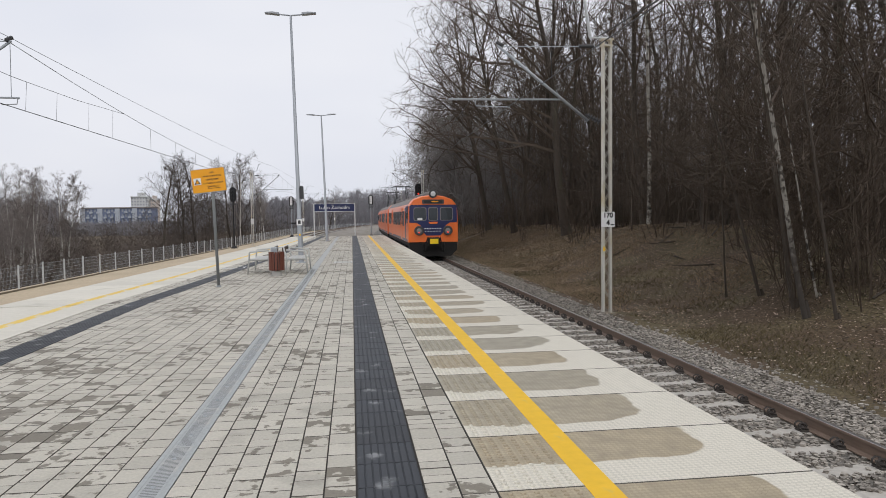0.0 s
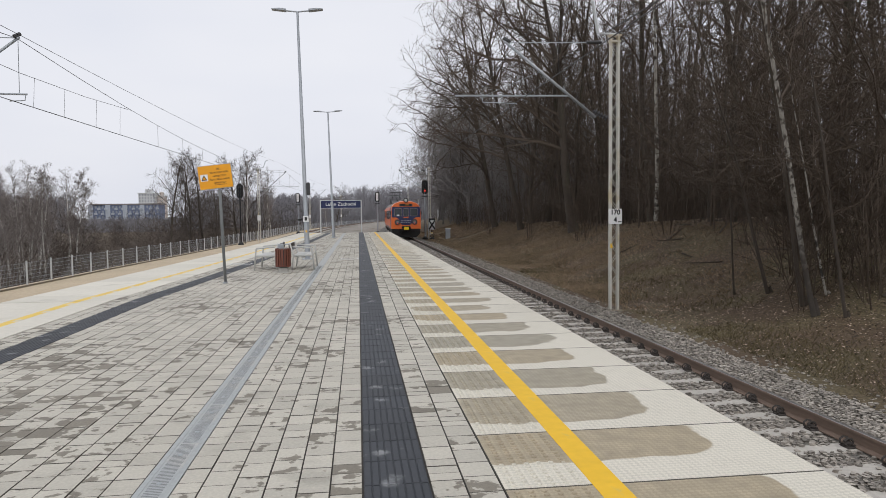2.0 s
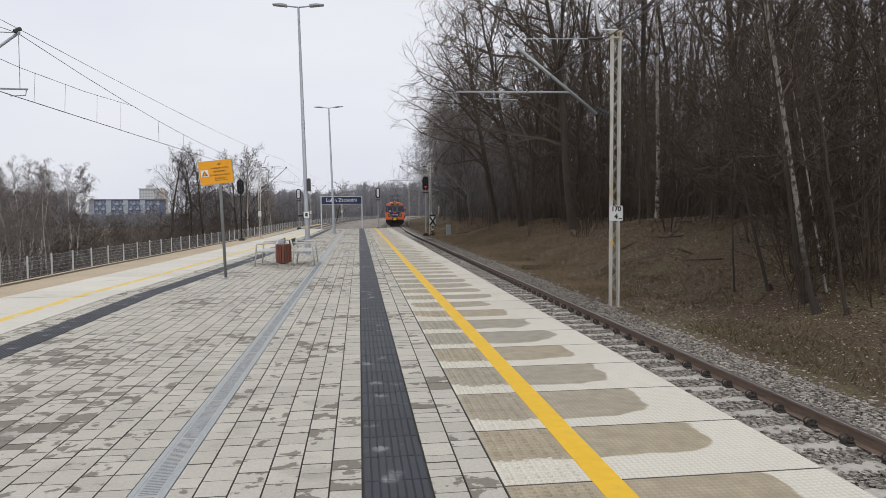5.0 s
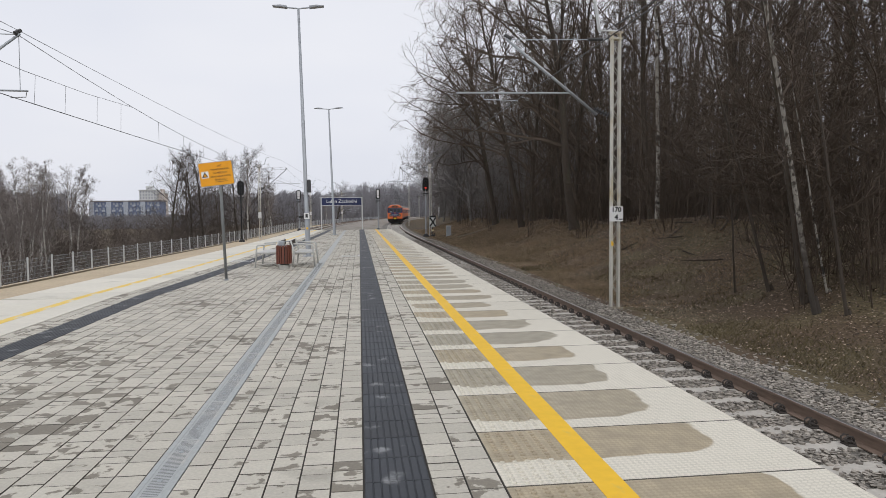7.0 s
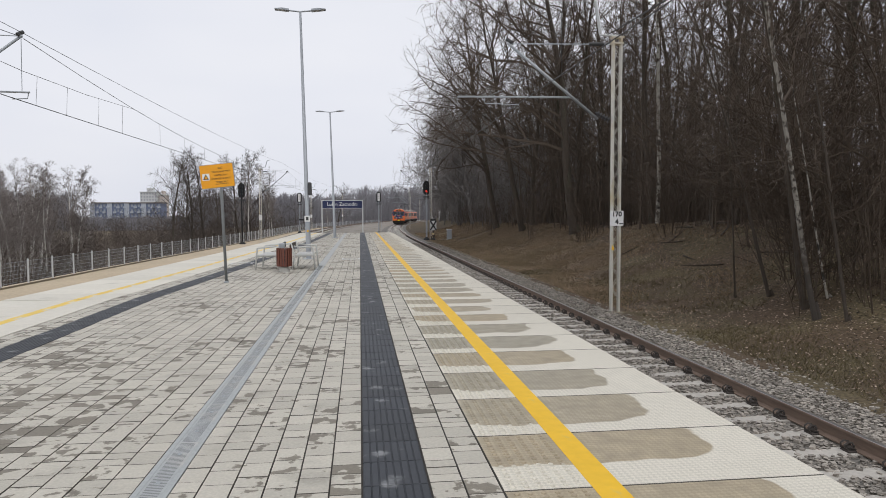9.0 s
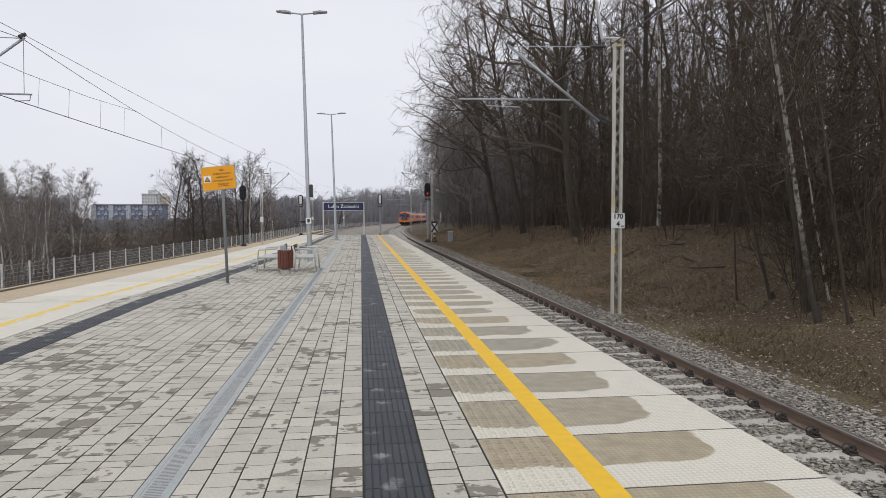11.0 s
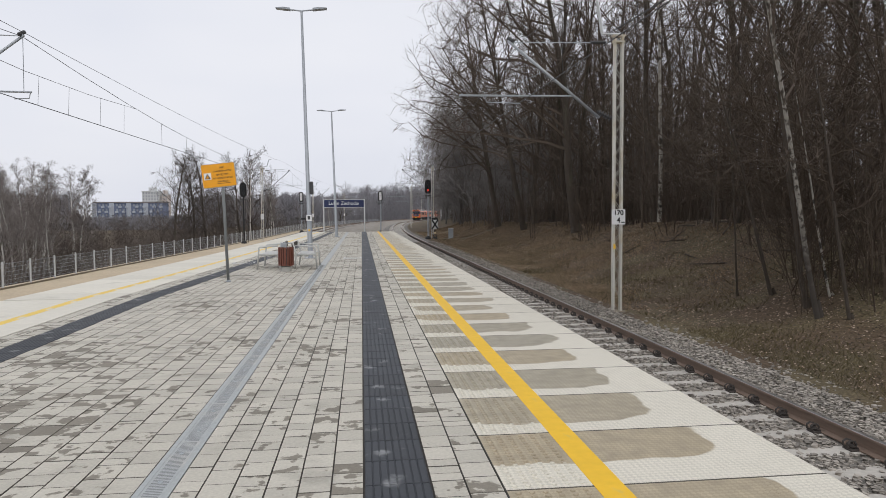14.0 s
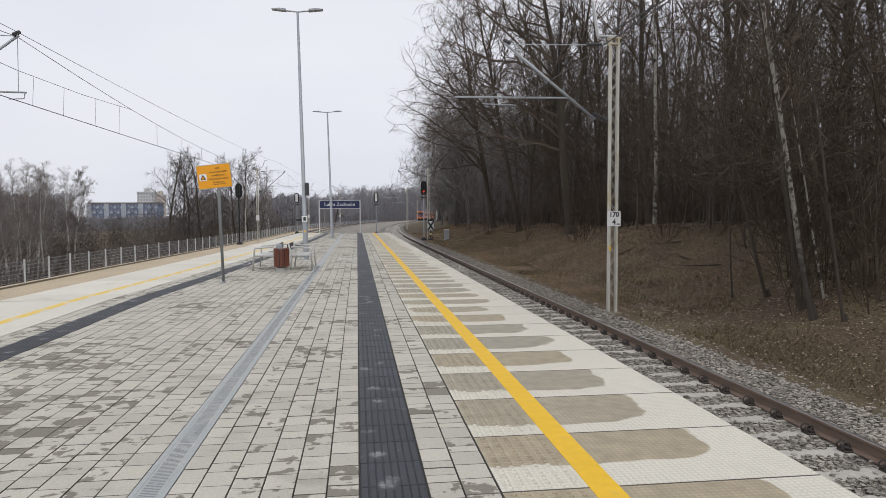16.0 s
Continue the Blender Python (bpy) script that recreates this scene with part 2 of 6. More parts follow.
MAT = dict(
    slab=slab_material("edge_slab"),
    slab_clean=material("pale_slab", (0.6, 0.57, 0.495), rough=0.75, grain=0.1, scale=9, big=0.1, big_scale=0.4, vary=0.06, tint=(0.42, 0.4, 0.34), tint_scale=0.9, tint_at=(0.6, 0.78)),
    concrete=material("concrete", (0.42, 0.41, 0.38), grain=0.15, scale=12, big=0.15, bump=0.3),
    slot=material("drain_slot", (0.17, 0.178, 0.178), rough=0.7, grain=0.3, scale=30),
    drain_rim=material("drain_rim", (0.365, 0.385, 0.383), rough=0.6, metal=0.1, grain=0.2, scale=20, big=0.15, tint=(0.45, 0.43, 0.38), tint_scale=1.3, tint_at=(0.5, 0.65)),
    drain=material("dusty_galvanised_steel", (0.37, 0.387, 0.385), rough=0.6, metal=0.1, grain=0.25, scale=20, big=0.2, big_scale=0.8, tint=(0.43, 0.42, 0.39), tint_scale=1.3, tint_at=(0.45, 0.6)),
    paver_one=material("paver_one", (0.475, 0.447, 0.383), grain=0.24, scale=45, big=0.1, big_scale=0.35, vary=0.1, bump=0.35, bump_scale=180, tint=(0.33, 0.31, 0.265), tint_scale=1.6, tint_at=(0.55, 0.75), damp=((0.2, 0.18, 0.145), 1.455)),
    paver_all=material("paver_all", (0.475, 0.447, 0.383), grain=0.24, scale=45, big=0.1, big_scale=0.35, vary=0.1, island=True, bump=0.35, bump_scale=180, tint=(0.33, 0.31, 0.265), tint_scale=1.6, tint_at=(0.55, 0.75), damp=((0.2, 0.18, 0.145), 1.455)),
    bed=material("joint_sand", (0.045, 0.04, 0.034), grain=0.3, scale=40),
    tactile=material("tactile_tile", (0.028, 0.032, 0.039), rough=0.6, grain=0.25, scale=25, big=0.2, big_scale=1.0, vary=0.18, tint=(0.2, 0.205, 0.21), tint_scale=3.4, tint_at=(0.59, 0.7)),
    yellow=material("yellow_paint", (0.78, 0.47, 0.02), rough=0.6, grain=0.12, scale=10, big=0.1, tint=(0.6, 0.42, 0.1), tint_scale=5, tint_at=(0.62, 0.75)),
    worn_yellow=material("worn_yellow_paint", (0.74, 0.52, 0.1), rough=0.7, grain=0.15, scale=10, tint=(0.62, 0.57, 0.42), tint_scale=4, tint_at=(0.45, 0.6)),
    joint=material("joint_dirt", (0.095, 0.086, 0.07), grain=0.3, scale=30),
    signpost=material("dull_grey_paint", (0.17, 0.18, 0.18), rough=0.6, grain=0.15, scale=10),
    steel=material("galvanised", (0.36, 0.385, 0.405), rough=0.5, metal=0.4, grain=0.12, scale=20, big=0.1),
    zinc=material("drain_zinc", (0.36, 0.385, 0.4), rough=0.6, metal=0.1, grain=0.12, scale=10, big=0.12),
    grey=material("grey_paint", (0.34, 0.36, 0.385), rough=0.5, metal=0.2, grain=0.08, scale=10, big=0.1),
    pale=material("pale_grey_paint", (0.52, 0.53, 0.53), rough=0.5, grain=0.1, scale=10, big=0.12),
    mast=material("mast_zinc", (0.56, 0.54, 0.485), rough=0.55, metal=0.1, grain=0.15, scale=9, big=0.2, big_scale=0.8, tint=(0.45, 0.36, 0.19), tint_scale=1.2, tint_at=(0.5, 0.7)),
    black=material("black_paint", (0.012, 0.012, 0.013), rough=0.55, grain=0.2),
    dark=material("dark_grey", (0.05, 0.05, 0.052), rough=0.6, grain=0.2),
    white=material("white_paint", (0.75, 0.75, 0.74), rough=0.5, grain=0.06, big=0.08),
    navy=material("navy_enamel", (0.012, 0.022, 0.085), rough=0.4, grain=0.06),
    amber=material("amber_board", (0.83, 0.36, 0.008), rough=0.5, grain=0.05, big=0.06),
    wood=material("red_brown_wood", (0.14, 0.045, 0.028), rough=0.5, grain=0.3, scale=6, stretch=(12, 12, 1), vary=0.15),
    bench=material("bench_paint", (0.50, 0.50, 0.48), rough=0.5, grain=0.08),
    board=material("dark_wood", (0.06, 0.045, 0.035), rough=0.6, grain=0.25, stretch=(10, 1, 10)),
    rail=material("rail_rust", (0.2, 0.142, 0.107), rough=0.7, metal=0.0, grain=0.3, scale=12, big=0.2, stretch=(4, 0.4, 4)),
    railtop=material("rail_head", (0.42, 0.40, 0.385), rough=0.3, metal=0.8, grain=0.12, stretch=(10, 0.3, 1)),
    sleeper=material("sleeper_concrete", (0.42, 0.395, 0.355), grain=0.28, scale=14, big=0.2, vary=0.12, bump=0.3),
    ballast=material("ballast_bed", (0.15, 0.138, 0.12), grain=1.6, scale=26, big=0.2, bump=1.0, bump_scale=26),
    stone=material("ballast_stone", (0.285, 0.258, 0.224), grain=0.25, scale=25, vary=0.42, island=True),
    clip=material("rail_clip", (0.05, 0.042, 0.037), rough=0.7, grain=0.3),
    orange=material("orange_livery", (0.8, 0.165, 0.03), rough=0.35, grain=0.05, big=0.08, coat=0.2),
    blue=material("blue_livery", (0.012, 0.018, 0.085), rough=0.35, grain=0.05, coat=0.2),
    roofgrey=material("roof_grey", (0.22, 0.2, 0.19), rough=0.7, grain=0.15, big=0.15),
    under=material("underframe", (0.009, 0.008, 0.0075), rough=0.8, grain=0.3),
    glass=material("train_glass", (0.035, 0.042, 0.05), rough=0.08, grain=0.1),
    lens=material("lamp_lens", (0.23, 0.22, 0.21), rough=0.2, grain=0.1),
    plateyellow=material("coupler_yellow", (0.85, 0.6, 0.01), rough=0.5, grain=0.05),
    red_glow=glow("red_light", (1.0, 0.05, 0.03), 0.8),
    lamp_red=glow("tail_light", (1.0, 0.06, 0.04), 0.45),
)


# ---- mesh building ----
class Shape:
    """Vertices and faces gathered for one mesh."""

    def __init__(self):
        self.v, self.f = [], []

    def add(self, verts, faces, m=None):
        o = len(self.v)
        self.v += [tuple(m @ Vector(p)) for p in verts] if m else [tuple(p) for p in verts]
        self.f += [tuple(i + o for i in f) for f in faces]
        return self

    def box(self, x0, x1, y0, y1, z0, z1, bevel=0.0, m=None):
        """A box; bevel chamfers its upper rim."""
        if bevel:
            b = bevel
            v = [(x0, y0, z0), (x1, y0, z0), (x1, y1, z0), (x0, y1, z0), (x0, y0, z1 - b), (x1, y0, z1 - b), (x1, y1, z1 - b), (x0, y1, z1 - b),
                 (x0 + b, y0 + b, z1), (x1 - b, y0 + b, z1), (x1 - b, y1 - b, z1), (x0 + b, y1 - b, z1)]
            f = [(3, 2, 1, 0), (0, 1, 5, 4), (1, 2, 6, 5), (2, 3, 7, 6), (3, 0, 4, 7), (4, 5, 9, 8), (5, 6, 10, 9), (6, 7, 11, 10), (7, 4, 8, 11), (8, 9, 10, 11)]
        else:
            v = [(x, y, z) for z in (z0, z1) for x, y in ((x0, y0), (x1, y0), (x1, y1), (x0, y1))]
            f = [(3, 2, 1, 0), (4, 5, 6, 7), (0, 1, 5, 4), (1, 2, 6, 5), (2, 3, 7, 6), (3, 0, 4, 7)]
        return self.add(v, f, m)

    def tube(self, pts, rad, sides=6, cap=True):
        """A tube along points; rad is one radius or one for each point."""
        pts = [Vector(p) for p in pts]
        rad = [rad] * len(pts) if isinstance(rad, (int, float)) else rad
        o, n = len(self.v), len(pts)
        side = None
        for i, p in enumerate(pts):
            d = (pts[min(i + 1, n - 1)] - pts[max(i - 1, 0)]).normalized()
            if side is None:
                side = d.orthogonal().normalized()
            side = (side - d * side.dot(d)).normalized()
            up = d.cross(side)
            for k in range(sides):
                a = 2 * math.pi * k / sides
                self.v.append(tuple(p + (side * math.cos(a) + up * math.sin(a)) * rad[i]))
        for i in range(n - 1):
            for k in range(sides):
                k2 = (k + 1) % sides
                self.f.append((o + i * sides + k, o + i * sides + k2, o + (i + 1) * sides + k2, o + (i + 1) * sides + k))
        if cap:
            self.f.append(tuple(o + k for k in reversed(range(sides))))
            self.f.append(tuple(o + (n - 1) * sides + k for k in range(sides)))
        return self

    def ribbon(self, pts, rad):
        """A thin twig as a bent strip, one quad a piece."""
        o, n = len(self.v), len(pts)
        d = pts[-1] - pts[0]
        side = d.cross(Vector((0.37, -0.51, 0.3 + pts[0].x % 1.0))).normalized()
        for p, r in zip(pts, rad):
            self.v += [tuple(p - side * r), tuple(p + side * r)]
        self.f += [(o + 2 * i, o + 2 * i + 1, o + 2 * i + 3, o + 2 * i + 2) for i in range(n - 1)]
        return self

    def lathe(self, profile, sides=16, m=None):
        """Turned round z: profile of (radius, z)."""
        v = [(r * math.cos(2 * math.pi * k / sides), r * math.sin(2 * math.pi * k / sides), z) for r, z in profile for k in range(sides)]
        f = [(i * sides + k, i * sides + (k + 1) % sides, (i + 1) * sides + (k + 1) % sides, (i + 1) * sides + k) for i in range(len(profile) - 1) for k in range(sides)]
        f += [tuple(reversed(range(sides))), tuple((len(profile) - 1) * sides + k for k in range(sides))]
        return self.add(v, f, m)

    def sweep(self, section, path, closed=True):
        """A section of (across, up) carried along a path of (x, y, z, heading); heading 0 looks along +y."""
        o, n = len(self.v), len(section)
        for x, y, z, h in path:
            c, s = math.cos(h), math.sin(h)
            self.v += [(x + a * c, y - a * s, z + b) for a, b in section]
        for i in range(len(path) - 1):
            for k in range(n if closed else n - 1):
                k2 = (k + 1) % n
                self.f.append((o + i * n + k, o + i * n + k2, o + (i + 1) * n + k2, o + (i + 1) * n + k))
        if closed:
            self.f.append(tuple(o + k for k in range(n)))
            self.f.append(tuple(o + (len(path) - 1) * n + k for k in reversed(range(n))))
        return self

    def plate(self, outline, y0, y1, m=None):
        """An outline of (x, z) with thickness from y0 to y1."""
        n = len(outline)
        v = [(x, y, z) for y in (y0, y1) for x, z in outline]
        f = [tuple(range(n)), tuple(n + k for k in reversed(range(n)))] + [(k, n + k, n + (k + 1) % n, (k + 1) % n) for k in range(n)]
        return self.add(v, f, m)

    def mesh(self, name, mat, smooth=False):
        me = bpy.data.meshes.new(name)
        me.from_pydata(self.v, [], self.f)
        bm = bmesh.new()
        bm.from_mesh(me)
        if len(bm.faces) < 20000:
            bmesh.ops.recalc_face_normals(bm, faces=bm.faces)
        bm.to_mesh(me)
        bm.free()
        me.materials.append(mat)
        if smooth:
            me.polygons.foreach_set("use_smooth", [True] * len(me.polygons))
        return me


def dirty_sides(me):
    """The flanks of laid pieces carry the dirt of the joints."""
    me.materials.append(MAT["joint"])
    flat = np.empty(len(me.polygons) * 3, dtype=np.float32)
    me.polygons.foreach_get("normal", flat)
    mid = np.empty(len(me.polygons) * 3, dtype=np.float32)
    me.polygons.foreach_get("center", mid)
    me.polygons.foreach_set("material_index", ((flat[2::3] < 0.9) & (mid[2::3] < 0.0015)).astype(np.int32))
    return me


def part(name, shape, mat, parent=None, label="", smooth=False):
    """Links one mesh object under a thing or a part."""
    me = shape if isinstance(shape, bpy.types.Mesh) else shape.mesh(name, MAT[mat] if isinstance(mat, str) else mat, smooth)
    ob = new(name, me)
    if parent:
        ob.parent = parent
    return tagged(ob, label)


def thing(name, label, category, at=None, group="", kind=""):
    ob = new(name)
    if at is not None:
        ob.matrix_basis = at if isinstance(at, Matrix) else pose(*at)
    return tagged(ob, label, category, group, kind)


def lettering(text, size, mat, parent, m, name="lettering", bold=0.0):
    """Flat raised letters of the built-in font as a mesh."""
    cu = bpy.data.curves.new(name, "FONT")
    cu.body, cu.size, cu.extrude, cu.offset, cu.align_x, cu.align_y = text, size, 0.002, bold, "CENTER", "CENTER"
    tmp = bpy.data.objects.new(name, cu)
    me = bpy.data.meshes.new_from_object(tmp)
    bpy.data.objects.remove(tmp)
    me.materials.clear()
    me.materials.append(MAT[mat])
    ob = new(name, me)
    ob.parent = parent
    ob.matrix_basis = m
    return ob


# ---- plan: the two tracks, the platform between them ----
RAIL_Z = -0.75
EDGE = 2.875
JOINT = 3.853


def track_r(y):
    """Centre of the track beside the wood: straight, then a right-hand bend."""
    return 4.56 + (max(0.0, y - 60.0) ** 2) / 2150.0 + (max(0.0, y - 170.0) ** 2) / 4200.0


def track_l(y):
    """Centre of the other track, which closes in and then bends alike."""
    return -8.55 + (2.0 * (1 - math.exp(-(y - 14.0) / 30.0)) if y > 14 else 0.0) + (max(0.0, y - 80.0) ** 2) / 1600.0


def heading(fn, y):
    return math.atan((fn(y + 0.5) - fn(y - 0.5)))


def edge_l(y):
    return track_l(y) + 1.67


def bank(x, y):
    """Height of the ground on both sides of the tracks."""
    u = x - track_r(y)
    w = track_l(y) - x
    if u > 2.15:
        top = 1.0 if y < 30 else max(0.55, 1.0 - (y - 30) * 0.011)
        k = min(1.0, max(0.0, (u - 3.7) / 5.9))
        z = -0.94 + (top + 0.94) * (0.65 * k + 0.35 * k * k * (3 - 2 * k)) + max(0.0, u - 9.6) * 0.02
        z += 0.16 * noise.noise((x * 0.4, y * 0.4, 3.0)) * min(1.0, max(0.0, u - 2.6) / 2)
        z += 0.3 * noise.noise((x * 0.09, y * 0.09, 7.0)) * min(1.0, max(0.0, u - 2.6) / 9)
        return z
    if w > 2.2:
        if w < 5.4:
            return -1.15
        return max(-4.5, -1.15 - (w - 5.4) * 0.32) + 0.25 * noise.noise((x * 0.1, y * 0.1, 5.0)) * min(1.0, (w - 5.4) / 3)
    return -1.1


def stretch(a, b, step):
    n = max(1, round((b - a) / step))
    return [a + (b - a) * i / n for i in range(n + 1)]


# ---- ground: one sheet to the horizon ----
def build_ground():
    s = Shape()
    ys = stretch(-60, 0, 6) + stretch(1, 60, 1.0) + stretch(63, 300, 3) + [340, 400, 500, 700, 1000, 1600, 2600]
    offs = [-1800, -900, -400, -200, -120, -80, -60, -45, -36, -28, -22, -18, -15] + stretch(-13.0, 30.0, 0.9) + [32, 35, 38, 42, 46, 52, 60, 75, 100, 140, 200, 400, 900, 1800]
    for y in ys:
        for o in offs:
            bend = min(track_r(y), 90) - 4.56
            x = 4.56 + o + bend * (1.0 if abs(o) < 300 else 0.0)
            s.v.append((x, y, bank(x, min(y, 400)) if abs(o) < 300 else (-4.5 if o < 0 else 8.0)))
    n = len(offs)
    for i in range(len(ys) - 1):
        for k in range(n - 1):
            s.f.append((i * n + k, i * n + k + 1, (i + 1) * n + k + 1, (i + 1) * n + k))
    m = material("leaf_litter", (0.082, 0.055, 0.032), rough=0.95, grain=1.3, scale=20, big=0.35, big_scale=0.35, bump=1.0, bump_scale=18, tint=(0.1, 0.078, 0.04), tint_scale=0.55, tint_at=(0.42, 0.62))
    ob = part("ground", s, m, smooth=True)
    tagged(ob, "brown leaf litter and sparse dry grass on the bank", "ground", kind="structure")


build_ground()


def build_track(fn, y0, y1, nearby):
    """Ballast, sleepers with clips, and two rails."""
    path = [(fn(y), y, 0.0, heading(fn, y)) for y in stretch(y0, 60, 4) + stretch(64, y1, 4)]
    bed = part("ballast", Shape().sweep([(-2.7, -1.2), (2.2, -1.2), (1.75, RAIL_Z - 0.185), (-2.1, RAIL_Z - 0.19)], path), "ballast")
    tagged(bed, "grey crushed stone ballast bed under the track", "ballast", kind="structure")
    prof = [(-0.075, -0.172), (0.075, -0.172), (0.075, -0.158), (0.012, -0.14), (0.012, -0.045), (0.036, -0.035), (0.036, -0.004), (-0.036, -0.004), (-0.036, -0.035), (-0.012, -0.045), (-0.012, -0.14), (-0.075, -0.158)]
    for side in (-0.7535, 0.7535):
        rp = [(x + side * math.cos(h), y - side * math.sin(h), RAIL_Z, h) for x, y, _, h in path]
        r = thing("rail", "rusty brown steel rail with a worn shiny head", "rail", group="rails of a track", kind="structure")
        part("rail_web", Shape().sweep(prof, rp), "rail", r)
        part("rail_head", Shape().sweep([(-0.03, -0.0035), (0.03, -0.0035), (0.026, 0.0), (-0.026, 0.0)], rp), "railtop", r)
    sl = Shape()
    z = RAIL_Z - 0.175
    sec = [(-1.3, z - 0.05), (-1.3, z - 0.012), (-0.95, z), (-0.55, z), (-0.3, z - 0.006), (0.3, z - 0.006), (0.55, z), (0.95, z), (1.3, z - 0.012), (1.3, z - 0.05)]
    sl.plate(sec, -0.13, 0.13)
    sme = sl.mesh("sleeper", MAT["sleeper"])
    cl = Shape()
    for side in (-0.7535, 0.7535):
        for e in (-0.115, 0.115):
            c = side + e * 1.15
            for q in (-0.035, 0.035):
                cl.tube([(c + 0.05 * math.cos(a), q + 0.012 * math.sin(a * 0.5), z + 0.062 + 0.045 * math.sin(a)) for a in [k * 0.898 for k in range(8)]], 0.013, 4)
            cl.box(side + e - 0.05, side + e + 0.05, -0.07, 0.07, z, z + 0.022, 0.008)
            cl.tube([(side + e * 0.65, -0.05, z + 0.03), (side + e * 1.1, -0.055, z + 0.05), (side + e * 1.3, 0, z + 0.035), (side + e * 1.1, 0.055, z + 0.05), (side + e * 0.65, 0.05, z + 0.03)], 0.011, 5)
            cl.lathe([(0.036, z), (0.036, z + 0.055), (0.022, z + 0.07), (0.02, z + 0.1)], 6, pose(side + e, 0, 0))
    cme = cl.mesh("clip", MAT["clip"])
    y = y0 + 0.2
    rest = Shape()
    while y < y1 - 1:
        h = heading(fn, y)
        m = pose(fn(y), y, 0, 0, 0, -math.degrees(h))
        if nearby and -9 < y < 80:
            ob = thing("sleeper", "pale weathered concrete sleeper in ballast", "sleeper", m, "sleepers of a track", "structure")
            part("beam", sme, None, ob)
            part("clips", cme, None, ob)
        else:
            rest.add([tuple(v.co) for v in sme.vertices], [tuple(p.vertices) for p in sme.polygons], m)
        y += 0.6
    far = part("sleepers", rest, "sleeper")
    tagged(far, "pale concrete sleepers along the track", "sleepers", kind="stuff")


build_track(track_r, -14.0, 330.0, True)
build_track(track_l, -10.0, 330.0, False)


def build_cess():
    """Grey gravel between the tracks past the platform's end."""
    s = Shape()
    ys = stretch(66, 330, 4)
    for y in ys:
        a, b = track_l(y) + 1.9, track_r(y) - 1.9
        s.v += [(a + (b - a) * k / 6, y, -0.985 + 0.05 * noise.noise((k * 1.3, y * 0.3, 1.0)) * (0 < k < 6)) for k in range(7)]
    for i in range(len(ys) - 1):
        s.f += [(i * 7 + k, i * 7 + k + 1, i * 7 + k + 8, i * 7 + k + 7) for k in range(6)]
    m = material("trodden_gravel", (0.25, 0.228, 0.2), rough=0.95, grain=0.5, scale=14, big=0.25, big_scale=0.3, bump=0.6, bump_scale=20, tint=(0.17, 0.14, 0.1), tint_scale=0.5, tint_at=(0.5, 0.68))
    tagged(part("gravel_strip", s, m, smooth=True), "grey-brown gravel between the two tracks", "gravel", kind="structure")


build_cess()


def stone_shape(s, x, y, z, r, rng):
    """One broken stone, an uneven eight-cornered lump."""
    v = []
    for dz in (-0.7, 0.7):
        a0 = rng.random() * 6.28
        for k in range(4):
            a = a0 + k * 1.571 + rng.uniform(-0.4, 0.4)
            q = r * rng.uniform(0.65, 1.15)
            v.append((x + q * math.cos(a), y + q * math.sin(a), z + r * dz * rng.uniform(0.5, 1.1)))
    s.add(v, [(4, 5, 6, 7), (0, 1, 5, 4), (1, 2, 6, 5), (2, 3, 7, 6), (3, 0, 4, 7)])


def build_stones():
    rng = random.Random(4)
    s = Shape()
    for y0, y1, count, r in ((-4, 3, 2500, 0.036), (3, 14, 21000, 0.033), (14, 30, 11500, 0.038), (30, 60, 6500, 0.05)):
        for _ in range(count):
            y = rng.uniform(y0, y1)
            u = rng.uniform(-0.65, 1.95) if rng.random() < 0.97 else rng.uniform(1.9, 2.5)
            u += 0.12 * noise.noise((u * 3.0, y * 1.3, 2.0)) if u > 1.7 else 0.0
            if abs(u - 0.7535) < 0.1:
                continue
            if u < 0.98 and (y + 13.8 + 0.09) % 0.6 < 0.18 and rng.random() < 0.95:
                continue
            z = RAIL_Z - (0.185 if u < 0.98 else 0.155) if u < 1.85 else max(RAIL_Z - 0.165 - (u - 1.85) * 0.4, -0.95)
            stone_shape(s, track_r(y) + u, y, z + rng.uniform(-0.03, 0.012), r * rng.uniform(0.6, 1.2), rng)
    tagged(part("ballast_stones", s, "stone"), "loose grey crushed stones beside the rail", "ballast", kind="stuff")


build_stones()


# ---- platform ----
END = 62.0


